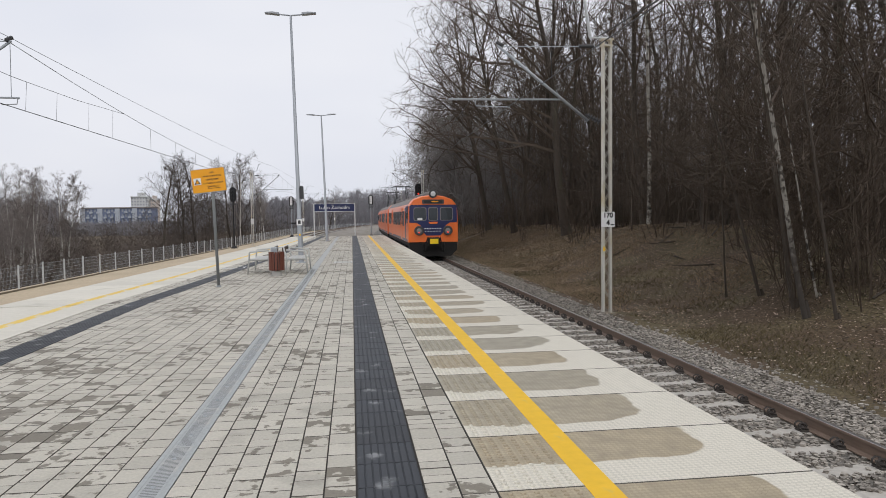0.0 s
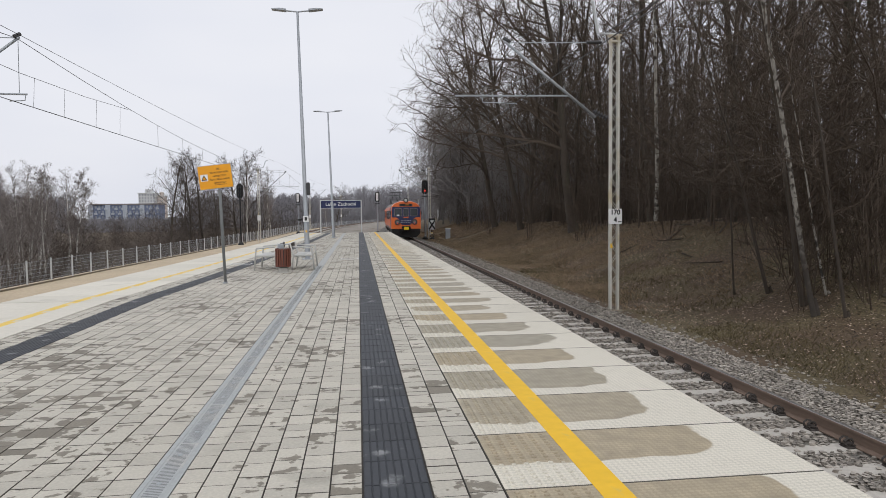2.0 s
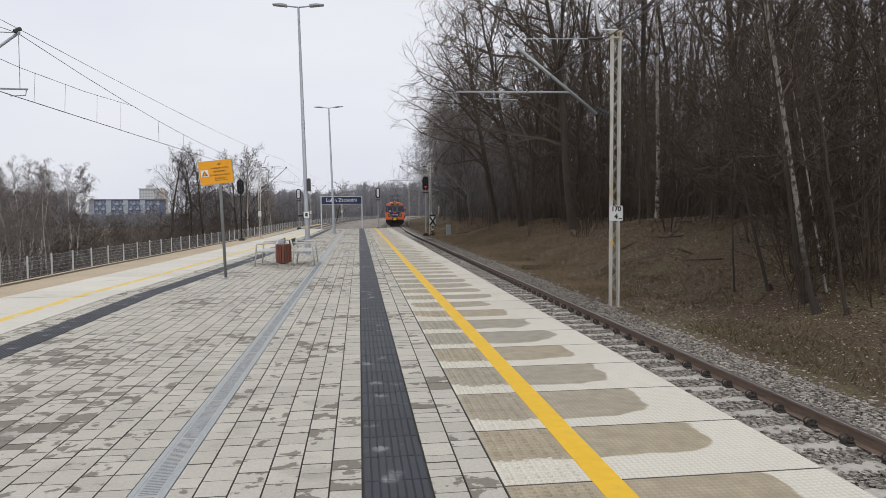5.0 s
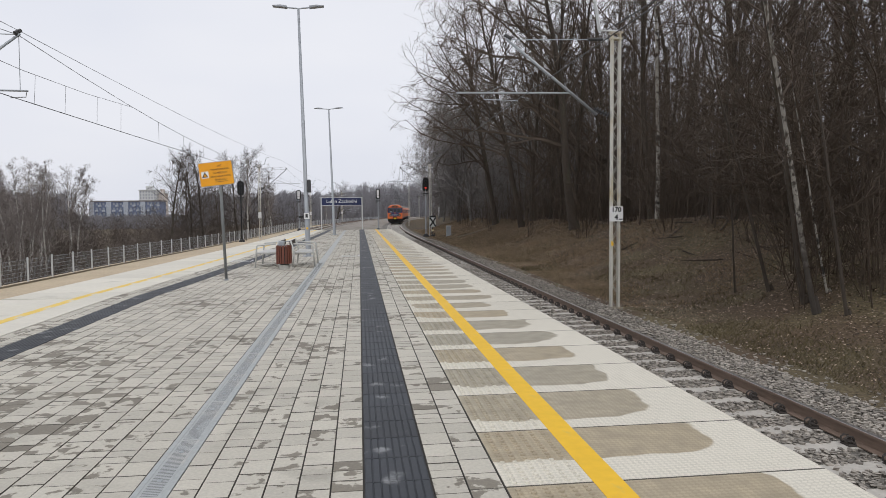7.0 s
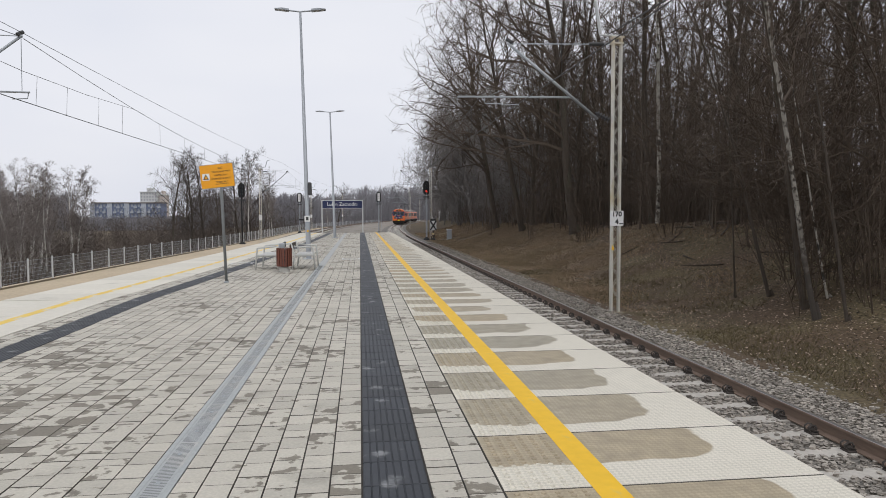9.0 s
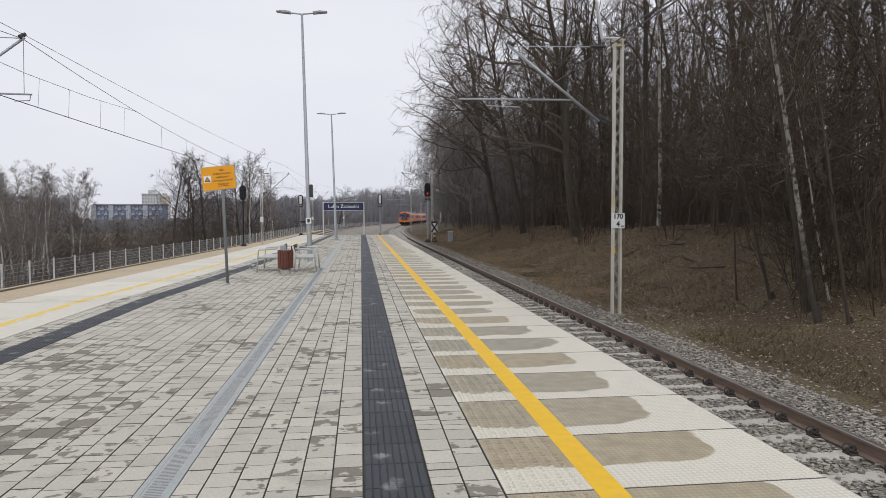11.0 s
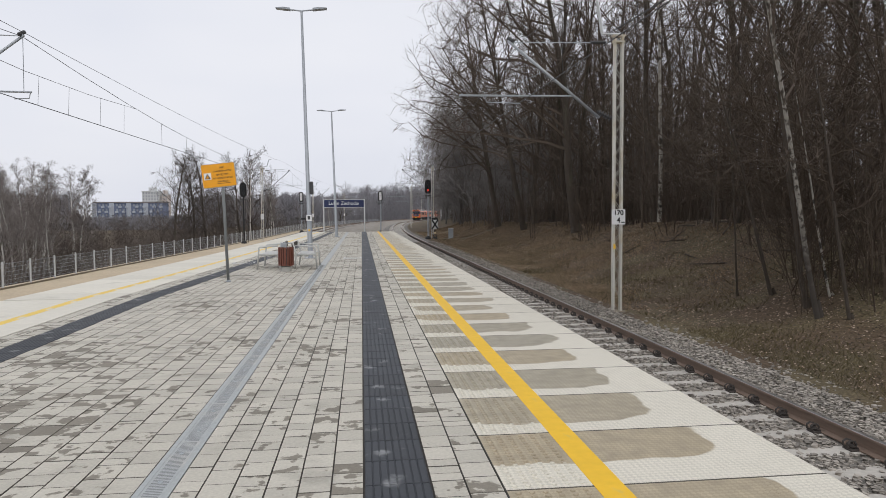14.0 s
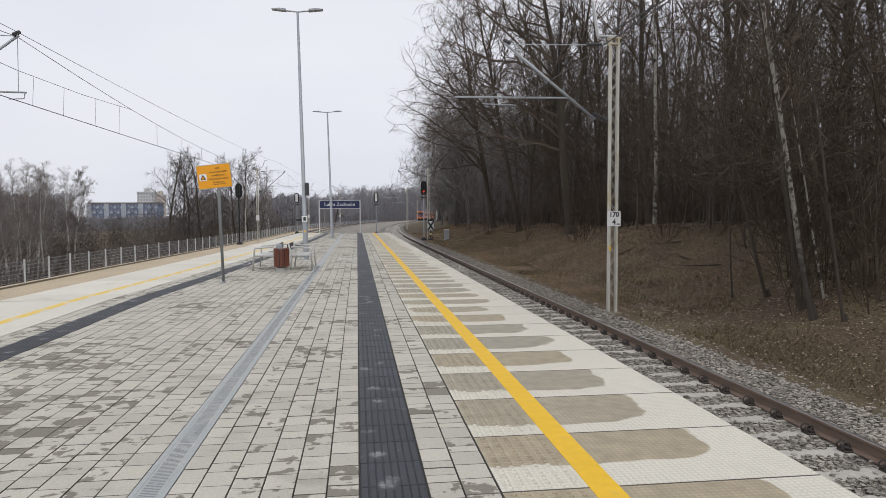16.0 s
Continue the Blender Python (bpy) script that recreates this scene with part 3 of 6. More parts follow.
def build_platform():
    pf = thing("platform", "paved island platform with pale edge slabs and dark tactile strips", "platform", kind="structure")
    ys = stretch(-12, END, 3)
    core = Shape()
    for y in ys:
        core.v += [(edge_l(y) + 0.12, y, -1.2), (EDGE - 0.12, y, -1.2), (EDGE - 0.12, y, -0.085), (edge_l(y) + 0.12, y, -0.085)]
    for i in range(len(ys) - 1):
        core.f += [(i * 4 + k, i * 4 + (k + 1) % 4, i * 4 + 4 + (k + 1) % 4, i * 4 + 4 + k) for k in range(4)]
    core.f += [(3, 2, 1, 0), tuple(4 * (len(ys) - 1) + k for k in range(4))]
    part("core", core, "bed", pf)
    sand = Shape()
    for y in ys:
        sand.v += [(edge_l(y) + 1.9, y, -0.012), (0.9, y, -0.012), (0.9, y, -0.1), (edge_l(y) + 1.9, y, -0.1)]
    for i in range(len(ys) - 1):
        sand.f += [(i * 4 + k, i * 4 + (k + 1) % 4, i * 4 + 4 + (k + 1) % 4, i * 4 + 4 + k) for k in range(4)]
    part("joint_bed", sand, "bed", pf)
    # edge slabs: local x from the inner edge outwards, y from the near joint to the far one
    w, t = 2.051, 0.12
    sl = Shape().box(0.003, w, 0.0045, 0.9955, -t, 0, 0.004)
    clean = Shape().box(0.003, w, 0.0045, 0.9955, -t, 0, 0.004).mesh("slab_clean", MAT["slab_clean"])
    for i in range(6):
        for j in range(17):
            sl.lathe([(0.02, 0.0), (0.017, 0.008), (0.009, 0.011)], 6, pose(0.065 + i * 0.082, 0.052 + j * 0.056, 0))
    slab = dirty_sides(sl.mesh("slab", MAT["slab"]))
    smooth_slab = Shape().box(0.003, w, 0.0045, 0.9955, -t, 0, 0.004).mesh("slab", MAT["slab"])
    dirty_sides(smooth_slab)
    line = Shape().box(0.541, 0.726, 0.0, 1.0, 0.0008, 0.0022).mesh("yellow_line", MAT["yellow"])
    thin = Shape().box(0.535, 0.71, 0.0, 1.0, 0.0008, 0.0022).mesh("yellow_line", MAT["worn_yellow"])
    k = -14
    while JOINT + k + 1 < END:
        y = JOINT + k
        for side in (0, 1):
            if side == 0:
                m = pose(EDGE - w, y, 0)
            else:
                yc = y + 0.5
                h = heading(edge_l, yc)
                m = pose(edge_l(yc) + w * math.cos(h), yc, 0.004, 0, 0, -math.degrees(h)) @ Matrix.Rotation(math.pi, 4, "Z") @ pose(0, -0.5, 0)
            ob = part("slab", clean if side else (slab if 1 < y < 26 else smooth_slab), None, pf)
            ob.matrix_basis = m
            part("yellow_line", thin if side else line, None, ob)
        k += 1


build_platform()


# ---- train: a three-car electric unit ----
SIDE = [(-1.44, 0.95), (-1.44, 2.0), (-1.42, 2.75), (-1.33, 3.12), (-1.1, 3.4), (-0.6, 3.58), (0, 3.63), (0.6, 3.58), (1.1, 3.4), (1.33, 3.12), (1.42, 2.75), (1.44, 2.0), (1.44, 0.95)]


def car_body(length, nose):
    """The body shell: rounded roof; nose -1 rounds off the near end."""
    s = Shape()
    a, b = -length / 2, length / 2
    rings = [(a, 0.972 if nose < 0 else 1.0, 0.05), (a + 0.12, 0.99 if nose < 0 else 1.0, 0.02), (a + 0.45, 1.0, 0.0), (b - 0.45, 1.0, 0.0), (b - 0.12, 0.99 if nose > 0 else 1.0, 0.02 if nose > 0 else 0), (b, 0.972 if nose > 0 else 1.0, 0.05 if nose > 0 else 0)]
    n = len(SIDE)
    for y, k, drop in rings:
        s.v += [(x * k, y, z - drop * max(0.0, (z - 2.6)) * 1.4) for x, z in SIDE]
    for i in range(len(rings) - 1):
        s.f += [(i * n + k, i * n + (k + 1) % n, (i + 1) * n + (k + 1) % n, (i + 1) * n + k) for k in range(n)]
    s.f += [tuple(range(n)), tuple((len(rings) - 1) * n + k for k in reversed(range(n)))]
    return s


def rounded(x0, x1, z0, z1, r, n=4):
    pts = []
    for cx, cz, a0 in ((x1 - r, z1 - r, 0), (x0 + r, z1 - r, 90), (x0 + r, z0 + r, 180), (x1 - r, z0 + r, 270)):
        pts += [(cx + r * math.cos(radians(a0 + 90 * k / n)), cz + r * math.sin(radians(a0 + 90 * k / n))) for k in range(n + 1)]
    return pts


def bogie(parent, y):
    b = part("bogie", Shape().box(-1.1, -0.95, y - 1.6, y + 1.6, 0.35, 0.6, 0.03).box(0.95, 1.1, y - 1.6, y + 1.6, 0.35, 0.6, 0.03).box(-1.0, 1.0, y - 0.25, y + 0.25, 0.4, 0.7), "under", parent)
    for e in (-1.3, 1.3):
        w = Shape()
        for x in (-0.79, 0.66):
            w.lathe([(0.45, 0), (0.47, 0.02), (0.46, 0.11), (0.3, 0.13)], 18, Matrix.Translation((x, y + e, 0.47)) @ Matrix.Rotation(math.pi / 2, 4, "Y"))
        w.tube([(-0.8, y + e, 0.47), (0.8, y + e, 0.47)], 0.08, 8)
        part("wheelset", w, "under", b)


def rail_car(kind, length):
    """kind: 'end' has its cab at the -y end, 'mid' carries the pantographs."""
    car = thing("rail_car", "orange electric railcar with a dark blue cab window band" if kind == "end" else "orange electric middle railcar with roof pantographs", "train", group="cars of the train")
    a = -length / 2
    part("body", car_body(length, -1 if kind == "end" else 0), "orange", car, smooth=False)
    roof = [(x * 1.012, z + 0.014) for x, z in SIDE[3:10]]
    part("roof", Shape().plate(roof + [(x * 0.97, z - 0.03) for x, z in reversed(SIDE[3:10])], a + 1.1, -a - 0.05), "roofgrey", car, "dusty grey roof")
    part("skirt", Shape().box(-1.38, 1.38, a + 0.25, -a - 0.1, 0.72, 0.955), "under", car)
    rng = random.Random(3)
    for i in range(6):
        y = a + 5.2 + i * (length - 10.4) / 5.5
        part("equipment_box", Shape().box(-1.2, -0.4, y, y + rng.uniform(0.9, 1.6), 0.32, 0.75, 0.04), "under", car)
        part("equipment_box", Shape().box(0.35, 1.2, y + 0.2, y + rng.uniform(0.9, 1.7), 0.34, 0.75, 0.04), "under", car)
    bogie(car, a + 3.2)
    bogie(car, -a - 3.2)
    # side windows and doors
    doors = (0.24, 0.74) if kind == "end" else (0.25, 0.75)
    for sx in (-1, 1):
        dy = [a + length * d for d in doors]
        if kind == "end":
            dy.append(a + 1.75)
        for i, y in enumerate(dy):
            wide = 0.42 if i == 2 else 0.68
            d = part("door", Shape().box(-0.012, 0.012, y - wide, y + wide, 1.0, 2.95, 0.0, pose(sx * 1.435, 0, 0)), "blue" if i == 2 else "orange", car)
            g = Shape()
            for q in ((0,) if i == 2 else (-0.34, 0.34)):
                g.box(-0.018, 0.018, y + q - 0.2, y + q + 0.2, 1.95, 2.7, 0.0, pose(sx * 1.435, 0, 0))
            part("door_glass", g, "glass", d)
            part("door_step", Shape().box(sx * 1.2 - 0.22, sx * 1.2 + 0.22, y - 0.6, y + 0.6, 0.5, 0.56), "under", d)
        y = a + (2.9 if kind == "end" else 0.9)
        while y < -a - 1.6:
            if all(abs(y + 0.6 - q) > 1.45 for q in dy):
                f = part("window_frame", Shape().plate(rounded(y - 0.05, y + 1.25, 1.85, 2.75, 0.12), -0.01, 0.012, Matrix.Translation((sx * 1.436, 0, 0)) @ Matrix(((0, 1, 0, 0), (1, 0, 0, 0), (0, 0, 1, 0), (0, 0, 0, 1)))), "dark", car)
                part("pane", Shape().plate(rounded(y, y + 1.2, 1.9, 2.7, 0.1), -0.016, 0.016, Matrix.Translation((sx * 1.436, 0, 0)) @ Matrix(((0, 1, 0, 0), (1, 0, 0, 0), (0, 0, 1, 0), (0, 0, 0, 1)))), "glass", f)
            y += 1.55
        part("side_band", Shape().box(sx * 1.44 - 0.006, sx * 1.44 + 0.006, a + 0.5, -a - 0.1, 0.96, 1.12), "blue", car)
    # gangway at the coupled ends
    part("gangway", Shape().box(-0.55, 0.55, -a - 0.02, -a + 0.35, 1.0, 3.1, 0.05), "dark", car)
    if kind == "mid":
        part("gangway", Shape().box(-0.55, 0.55, a - 0.35, a + 0.02, 1.0, 3.1, 0.05), "dark", car)
        for y in (a + 3.0, -a - 3.0):
            pg = Shape()
            for x in (-0.6, 0.6):
                pg.tube([(x, y - 0.9, 3.75), (x * 0.8, y - 1.3, 4.6), (x * 0.7, y, 5.15), (x * 0.8, y + 1.3, 4.6), (x, y + 0.9, 3.75)], 0.03, 5)
                pg.tube([(x, y - 1.0, 3.6), (x, y - 0.9, 3.78)], 0.07, 6).tube([(x, y + 1.0, 3.6), (x, y + 0.9, 3.78)], 0.07, 6)
            pg.tube([(-0.9, y, 5.1), (-0.65, y, 5.2), (0.65, y, 5.2), (0.9, y, 5.1)], 0.035, 5)
            pg.tube([(-0.6, y - 1.3, 4.6), (0.6, y + 1.3, 4.6)], 0.02, 4)
            part("pantograph", pg, "dark", car)
        for i in range(5):
            part("roof_box", Shape().box(-0.5, 0.5, a + 6 + i * 2.0, a + 7.3 + i * 2.0, 3.6, 3.95, 0.06), "roofgrey", car)
    if kind == "end":
        front(car, a)
        for i in range(6):
            part("roof_vent", Shape().lathe([(0.2, 3.5), (0.22, 3.8), (0.1, 3.88)], 10, pose(-0.0, a + 3 + i * 2.8, 0)), "roofgrey", car)
    return car


def front(car, a):
    """The cab front: blue band, three panes, round lamps, buffers and coupling."""
    y = a - 0.012
    band = [(-1.36, 2.06), (-0.95, 2.05), (-0.72, 1.9), (-0.56, 1.5), (-0.4, 1.32), (0.4, 1.32), (0.56, 1.5), (0.72, 1.9), (0.95, 2.05), (1.36, 2.06), (1.35, 2.98), (1.26, 3.06), (-1.26, 3.06), (-1.35, 2.98)]
    part("front_band", Shape().plate(band, y, a + 0.02), "blue", car, "dark blue band round the cab windows")
    for x0, x1 in ((-1.08, -0.42), (-0.24, 0.24), (0.42, 1.08)):
        f = part("window_frame", Shape().plate(rounded(x0 - 0.035, x1 + 0.035, 2.165, 2.915, 0.1), y - 0.012, y), "roofgrey", car)
        part("pane", Shape().plate(rounded(x0, x1, 2.2, 2.88, 0.08), y - 0.02, y - 0.01), "glass", f)
    part("paper", Shape().box(-0.9, -0.62, y - 0.024, y - 0.021, 2.2, 2.32), "white", car)
    db = part("destination_box", Shape().plate(rounded(-0.62, 0.62, 3.12, 3.36, 0.05), y - 0.05, a + 0.3), "dark", car)
    part("destination_blind", Shape().box(-0.52, 0.52, y - 0.056, y - 0.048, 3.17, 3.31), "black", db)
    part("bar", Shape().box(-0.1, 0.3, y - 0.06, y - 0.055, 3.21, 3.27), "amber", db)
    part("front_panel", Shape().plate([(-0.28, 2.1), (0.28, 2.1), (0.2, 1.98), (-0.2, 1.98)], y - 0.02, y), "orange", car)
    to = Matrix.Rotation(math.pi / 2, 4, "X")
    for x in (-1.0, 1.0):
        part("corner_panel", Shape().box(x * 1.43 - 0.014, x * 1.43 + 0.014, a + 0.3, a + 1.32, 2.06, 3.02), "blue", car)
    for x in (-0.82, 0.82):
        h = part("headlight", Shape().lathe([(0.27, -0.05), (0.27, 0.1), (0.22, 0.13), (0.16, 0.1)], 20, Matrix.Translation((x, a, 1.6)) @ to), "dark", car, "round headlight in a black ring")
        part("lens", Shape().lathe([(0.16, 0.08), (0.14, 0.11), (0.08, 0.125)], 18, Matrix.Translation((x, a, 1.6)) @ to), "lens", h)
        part("tail_lamp", Shape().lathe([(0.05, 0.11), (0.045, 0.14), (0.02, 0.15)], 12, Matrix.Translation((x, a, 1.5)) @ to), "lamp_red", h)
    th = part("roof_headlight", Shape().lathe([(0.16, -0.3), (0.235, -0.1), (0.235, 0.1), (0.17, 0.12)], 20, Matrix.Translation((0, a + 0.05, 3.68)) @ to), "dark", car, "round lamp on the roof edge")
    part("lens", Shape().lathe([(0.17, 0.1), (0.13, 0.13), (0.06, 0.15)], 18, Matrix.Translation((0, a + 0.05, 3.68)) @ to), "pale", th)
    for i, (zz, n, wd) in enumerate(((1.72, 7, 0.055), (1.56, 6, 0.035))):
        for k in range(n):
            part("bar", Shape().box(-0.5 + k * 1.0 / n, -0.5 + k * 1.0 / n + 0.075, y - 0.006, y - 0.002, zz - wd / 2, zz + wd / 2), "white", car)
    part("bumper", Shape().plate([(-1.36, 0.98), (-1.36, 0.5), (-1.0, 0.14), (1.0, 0.14), (1.36, 0.5), (1.36, 0.98)], a + 0.05, a + 0.55), "under", car)
    cp = part("coupler", Shape().box(-0.34, 0.34, a - 0.3, a + 0.3, 0.72, 1.22, 0.05).tube([(-0.34, a - 0.28, 1.24), (-0.42, a - 0.2, 0.95), (-0.4, a - 0.15, 0.6)], 0.035, 6).tube([(0.34, a - 0.28, 1.24), (0.42, a - 0.2, 0.95), (0.4, a - 0.15, 0.6)], 0.035, 6), "under", car)
    part("coupler_face", Shape().box(-0.23, 0.23, a - 0.42, a - 0.28, 0.86, 1.14, 0.0), "plateyellow", cp, "yellow automatic coupler face")
    for x in (-0.62, -0.5, 0.5, 0.62):
        hoses = Shape()
        hoses.tube([(x, a - 0.02, 0.95), (x, a - 0.15, 0.8), (x * 0.95, a - 0.16, 0.5), (x * 0.9, a - 0.05, 0.4)], 0.028, 6)
        part("hose", hoses, "under", car)
    for x in (-1.46, 1.46):
        part("mirror", Shape().box(x - 0.07, x + 0.07, a + 0.25, a + 0.32, 2.3, 2.62, 0.01), "dark", car)
    for x in (-0.73, 0.73):
        part("wiper", Shape().tube([(x, y - 0.03, 2.95), (x + 0.13, y - 0.035, 2.4)], 0.012, 4), "black", car)


CARS = [(rail_car("end", 20.7), 10.35, False), (rail_car("mid", 21.5), 32.0, False), (rail_car("end", 20.7), 53.7, True)]
# seconds and how far along the line the tail of the train is
TRAIN = [(0, 38.2), (0.5, 45.2), (1, 52.0), (1.5, 58.7), (2, 65.1), (2.5, 71.4), (3, 77.6), (3.5, 83.9), (4, 90.3), (5, 103.5), (6, 116.8), (6.5, 123.5), (7, 130.2), (8, 143.8), (9, 157.4), (10, 171.0), (11, 184.8), (12, 198.6), (13, 212.4), (14, 226.2), (15, 240.0), (16, 253.8)]


def motions():
    for car, offset, turned in CARS:
        rows = []
        for t, s in TRAIN:
            y = s + offset
            if y > 60:
                y = 60 + 1100 * math.sin(min(1.2, (y - 60) / 1100))
            h = heading(track_r, y)
            rows.append((t, pose(track_r(y), y, RAIL_Z, 0, 0, -math.degrees(h) + (180 if turned else 0))))
        walk(car, rows)


# ---- catenary masts and wires ----
MAT["old_concrete"] = material("mossy_concrete", (0.2, 0.17, 0.12), grain=0.3, scale=12, big=0.25)

def lattice_mast(name, label, h, w=0.1, d=0.13):
    """Two flanged posts tied by zigzag lacing, on a concrete foot; local origin at the foot."""
    m = thing(name, label, "mast", group="catenary masts")
    for x in (-w, w):
        part("post", Shape().box(x - 0.024, x + 0.024, -d / 2, d / 2, 0.0, h), "mast", m)
    lace = Shape()
    n = int(h / 0.3)
    for i in range(n):
        z0, z1 = 0.35 + i * (h - 0.6) / n, 0.35 + (i + 1) * (h - 0.6) / n
        a, b = (-w, w) if i % 2 else (w, -w)
        for y in (-d / 2 - 0.004, d / 2 + 0.004):
            lace.tube([(a, y, z0), (b, y, z1)], 0.009, 4)
    part("lacing", lace, "mast", m)
    part("foot", Shape().box(-0.24, 0.24, -0.2, 0.2, -0.7, 0.0, 0.03), "old_concrete", m)
    part("cap", Shape().box(-w - 0.07, w + 0.07, -d / 2 - 0.02, d / 2 + 0.02, h, h + 0.03).box(-w - 0.05, w + 0.05, -d / 2 - 0.02, d / 2 + 0.02, h - 0.16, h - 0.12), "mast", m)
    return m


def cantilever(m, s, reach, low, top, tie, tube=3.0, hook=0.75):
    """The bracket: a strut from low on the mast up to the messenger, a top tie, a level steady tube, insulators. s: side."""
    part("strut", Shape().tube([(s * 0.5, 0, low), (s * (reach + 0.15), 0, top)], 0.036, 8), "steel", m, smooth=True)
    ins = Shape()
    a, b = Vector((s * 0.2, 0, low - 0.02)), Vector((s * 0.56, 0, low + 0.16))
    for k in range(5):
        p, q = a.lerp(b, k / 5), a.lerp(b, k / 5 + 0.06)
        ins.tube([p, q], 0.075, 8)
    ins.tube([a, b], 0.03, 6)
    part("insulator", ins, "dark", m)
    part("top_tie", Shape().tube([(s * 0.2, 0, top + 0.04), (s * (reach + 0.1), 0, top - 0.02)], 0.014, 5), "steel", m)
    ins2 = Shape().tube([(s * 0.35, 0, top + 0.04), (s * 0.75, 0, top + 0.03)], 0.045, 8)
    part("insulator", ins2, "dark", m)
    part("steady_tube", Shape().tube([(s * (reach * 0.42), 0, tie), (s * (reach * 0.42 + tube), 0, tie - 0.03)], 0.024, 6), "steel", m)
    part("hanger", Shape().tube([(s * (reach * 0.45), 0, tie), (s * (reach * 0.5), 0, tie + 0.25)], 0.012, 4), "steel", m)
    part("steady_arm", Shape().tube([(s * (reach + hook), 0, tie - 0.05), (s * (reach + hook - 0.03), 0.02, tie - 0.18), (s * (reach - 0.15), 0.02, tie - 0.2)], 0.013, 5), "steel", m)
    if hook < 0.5:
        part("drop_tube", Shape().tube([(s * (reach + 0.12), 0, top), (s * (reach + 0.1), 0, tie - 0.02)], 0.009, 5), "steel", m)
    else:
        part("stay_wire", Shape().tube([(s * (reach * 0.6 + 0.2), 0, top - (top - low) * 0.36), (s * (reach + 0.75), 0, tie - 0.05)], 0.006, 4), "steel", m)
    part("clamp", Shape().tube([(s * (reach + 0.05), -0.06, top), (s * (reach + 0.15), 0.06, top + 0.1)], 0.05, 6), "dark", m)


def build_masts():
    m = lattice_mast("catenary_mast", "pale zinc lattice catenary mast with a white kilometre plate", 7.07)
    m.matrix_basis = pose(6.6, 17.0, -0.93)
    cantilever(m, -1, 2.72, 5.0, 6.87, 5.54)
    part("spark_horn", Shape().tube([(-0.62, 0, 8.25), (-0.44, 0, 7.15)], [0.035, 0.05], 8).tube([(-0.85, 0, 8.27), (-0.6, 0, 8.27)], 0.02, 5).tube([(-0.46, 0, 7.13), (0.1, 0, 7.13)], 0.025, 5), "pale", m)
    pl = part("kilometre_plate", Shape().plate(rounded(-0.18, 0.18, 2.18, 2.57, 0.02), -0.1, -0.085), "white", m, "white plate with black figures")
    pl.matrix_basis = pose(0, 0, 0.07)
    lettering("170", 0.175, "black", pl, pose(0.0, -0.103, 2.48, 90), "numeral", 0.006)
    lettering("4", 0.185, "black", pl, pose(0.0, -0.103, 2.285, 90), "numeral", 0.006)
    part("bar", Shape().box(0.07, 0.165, -0.104, -0.1, 2.22, 2.25), "dark", pl)
    part("yellow_mark", Shape().box(-0.12, -0.06, -0.07, -0.066, 1.62, 1.74), "yellow", m)
    for y, x in ((68.0, 7.1), (118.0, None), (168.0, None), (218.0, None), (262.0, None)):
        x = track_r(y) + 2.45 if x is None else x
        f = lattice_mast("catenary_mast", "pale zinc lattice catenary mast beside the curving track", 7.2, 0.09, 0.12)
        f.matrix_basis = pose(x, y, -0.93, 0, 0, -math.degrees(heading(track_r, y)))
        cantilever(f, -1, 2.85, 5.0, 6.87, 5.54)
    near = lattice_mast("catenary_mast", "pale zinc lattice catenary mast beyond the other track", 7.4)
    near.matrix_basis = pose(-11.9, 18.6, -1.15)
    cantilever(near, 1, 3.3, 5.1, 7.35, 5.95, 2.2, 0.25)
    for y, x in ((71.0, -10.05), (122.0, None), (172.0, None)):
        x = track_l(y) - 3.0 if x is None else x
        f = lattice_mast("catenary_mast", "pale zinc lattice catenary mast beyond the other track", 7.5, 0.09, 0.12)
        f.matrix_basis = pose(x, y, -1.1, 0, 0, -math.degrees(heading(track_l, y)))
        cantilever(f, 1, 2.6, 5.1, 7.1, 5.7)
        part("spark_horn", Shape().tube([(0.1, 0, 7.5), (0.55, 0, 7.6), (0.75, 0, 8.25), (1.0, 0, 8.3)], 0.03, 5), "steel", f)
        part("number_plate", Shape().box(-0.16, 0.16, -0.1, -0.08, 2.2, 2.75), "white", f)


build_masts()


def sag(a, b, drop, n=14):
    a, b = Vector(a), Vector(b)
    return [a.lerp(b, i / n) - Vector((0, 0, 4 * drop * (i / n) * (1 - i / n))) for i in range(n + 1)]


def overhead_line(points, messenger, sagging, high, bare=(0.0, 0.0)):
    """Contact wire, messenger with sag, droppers between them; points: (x, y, z of contact) at supports; high: supports of a feeder; bare: no droppers there."""
    line = thing("overhead_line", "dark copper contact wire hung from a sagging messenger", "overhead wire", kind="structure")
    con, mes, drp, fee = Shape(), Shape(), Shape(), Shape()
    for (x0, y0, z0), (x1, y1, z1) in zip(points, points[1:]):
        c = sag((x0, y0, z0), (x1, y1, z1), 0.03)
        k = sag((x0, y0, z0 + messenger), (x1, y1, z1 + messenger), sagging)
        con.tube(c, 0.011, 5)
        mes.tube(k, 0.0085, 5)
        for i in range(1, 14):
            if not bare[0] < c[i].y < bare[1]:
                drp.tube([c[i], k[i]], 0.006, 3)
    if high:
        for a, b in zip(high, high[1:]):
            fee.tube(sag(a, b, 0.25), 0.007, 4)
    part("contact_wire", con, "dark", line)
    part("messenger_wire", mes, "dark", line)
    part("droppers", drp, "dark", line)
    if high:
        part("feeder_wire", fee, "dark", line)


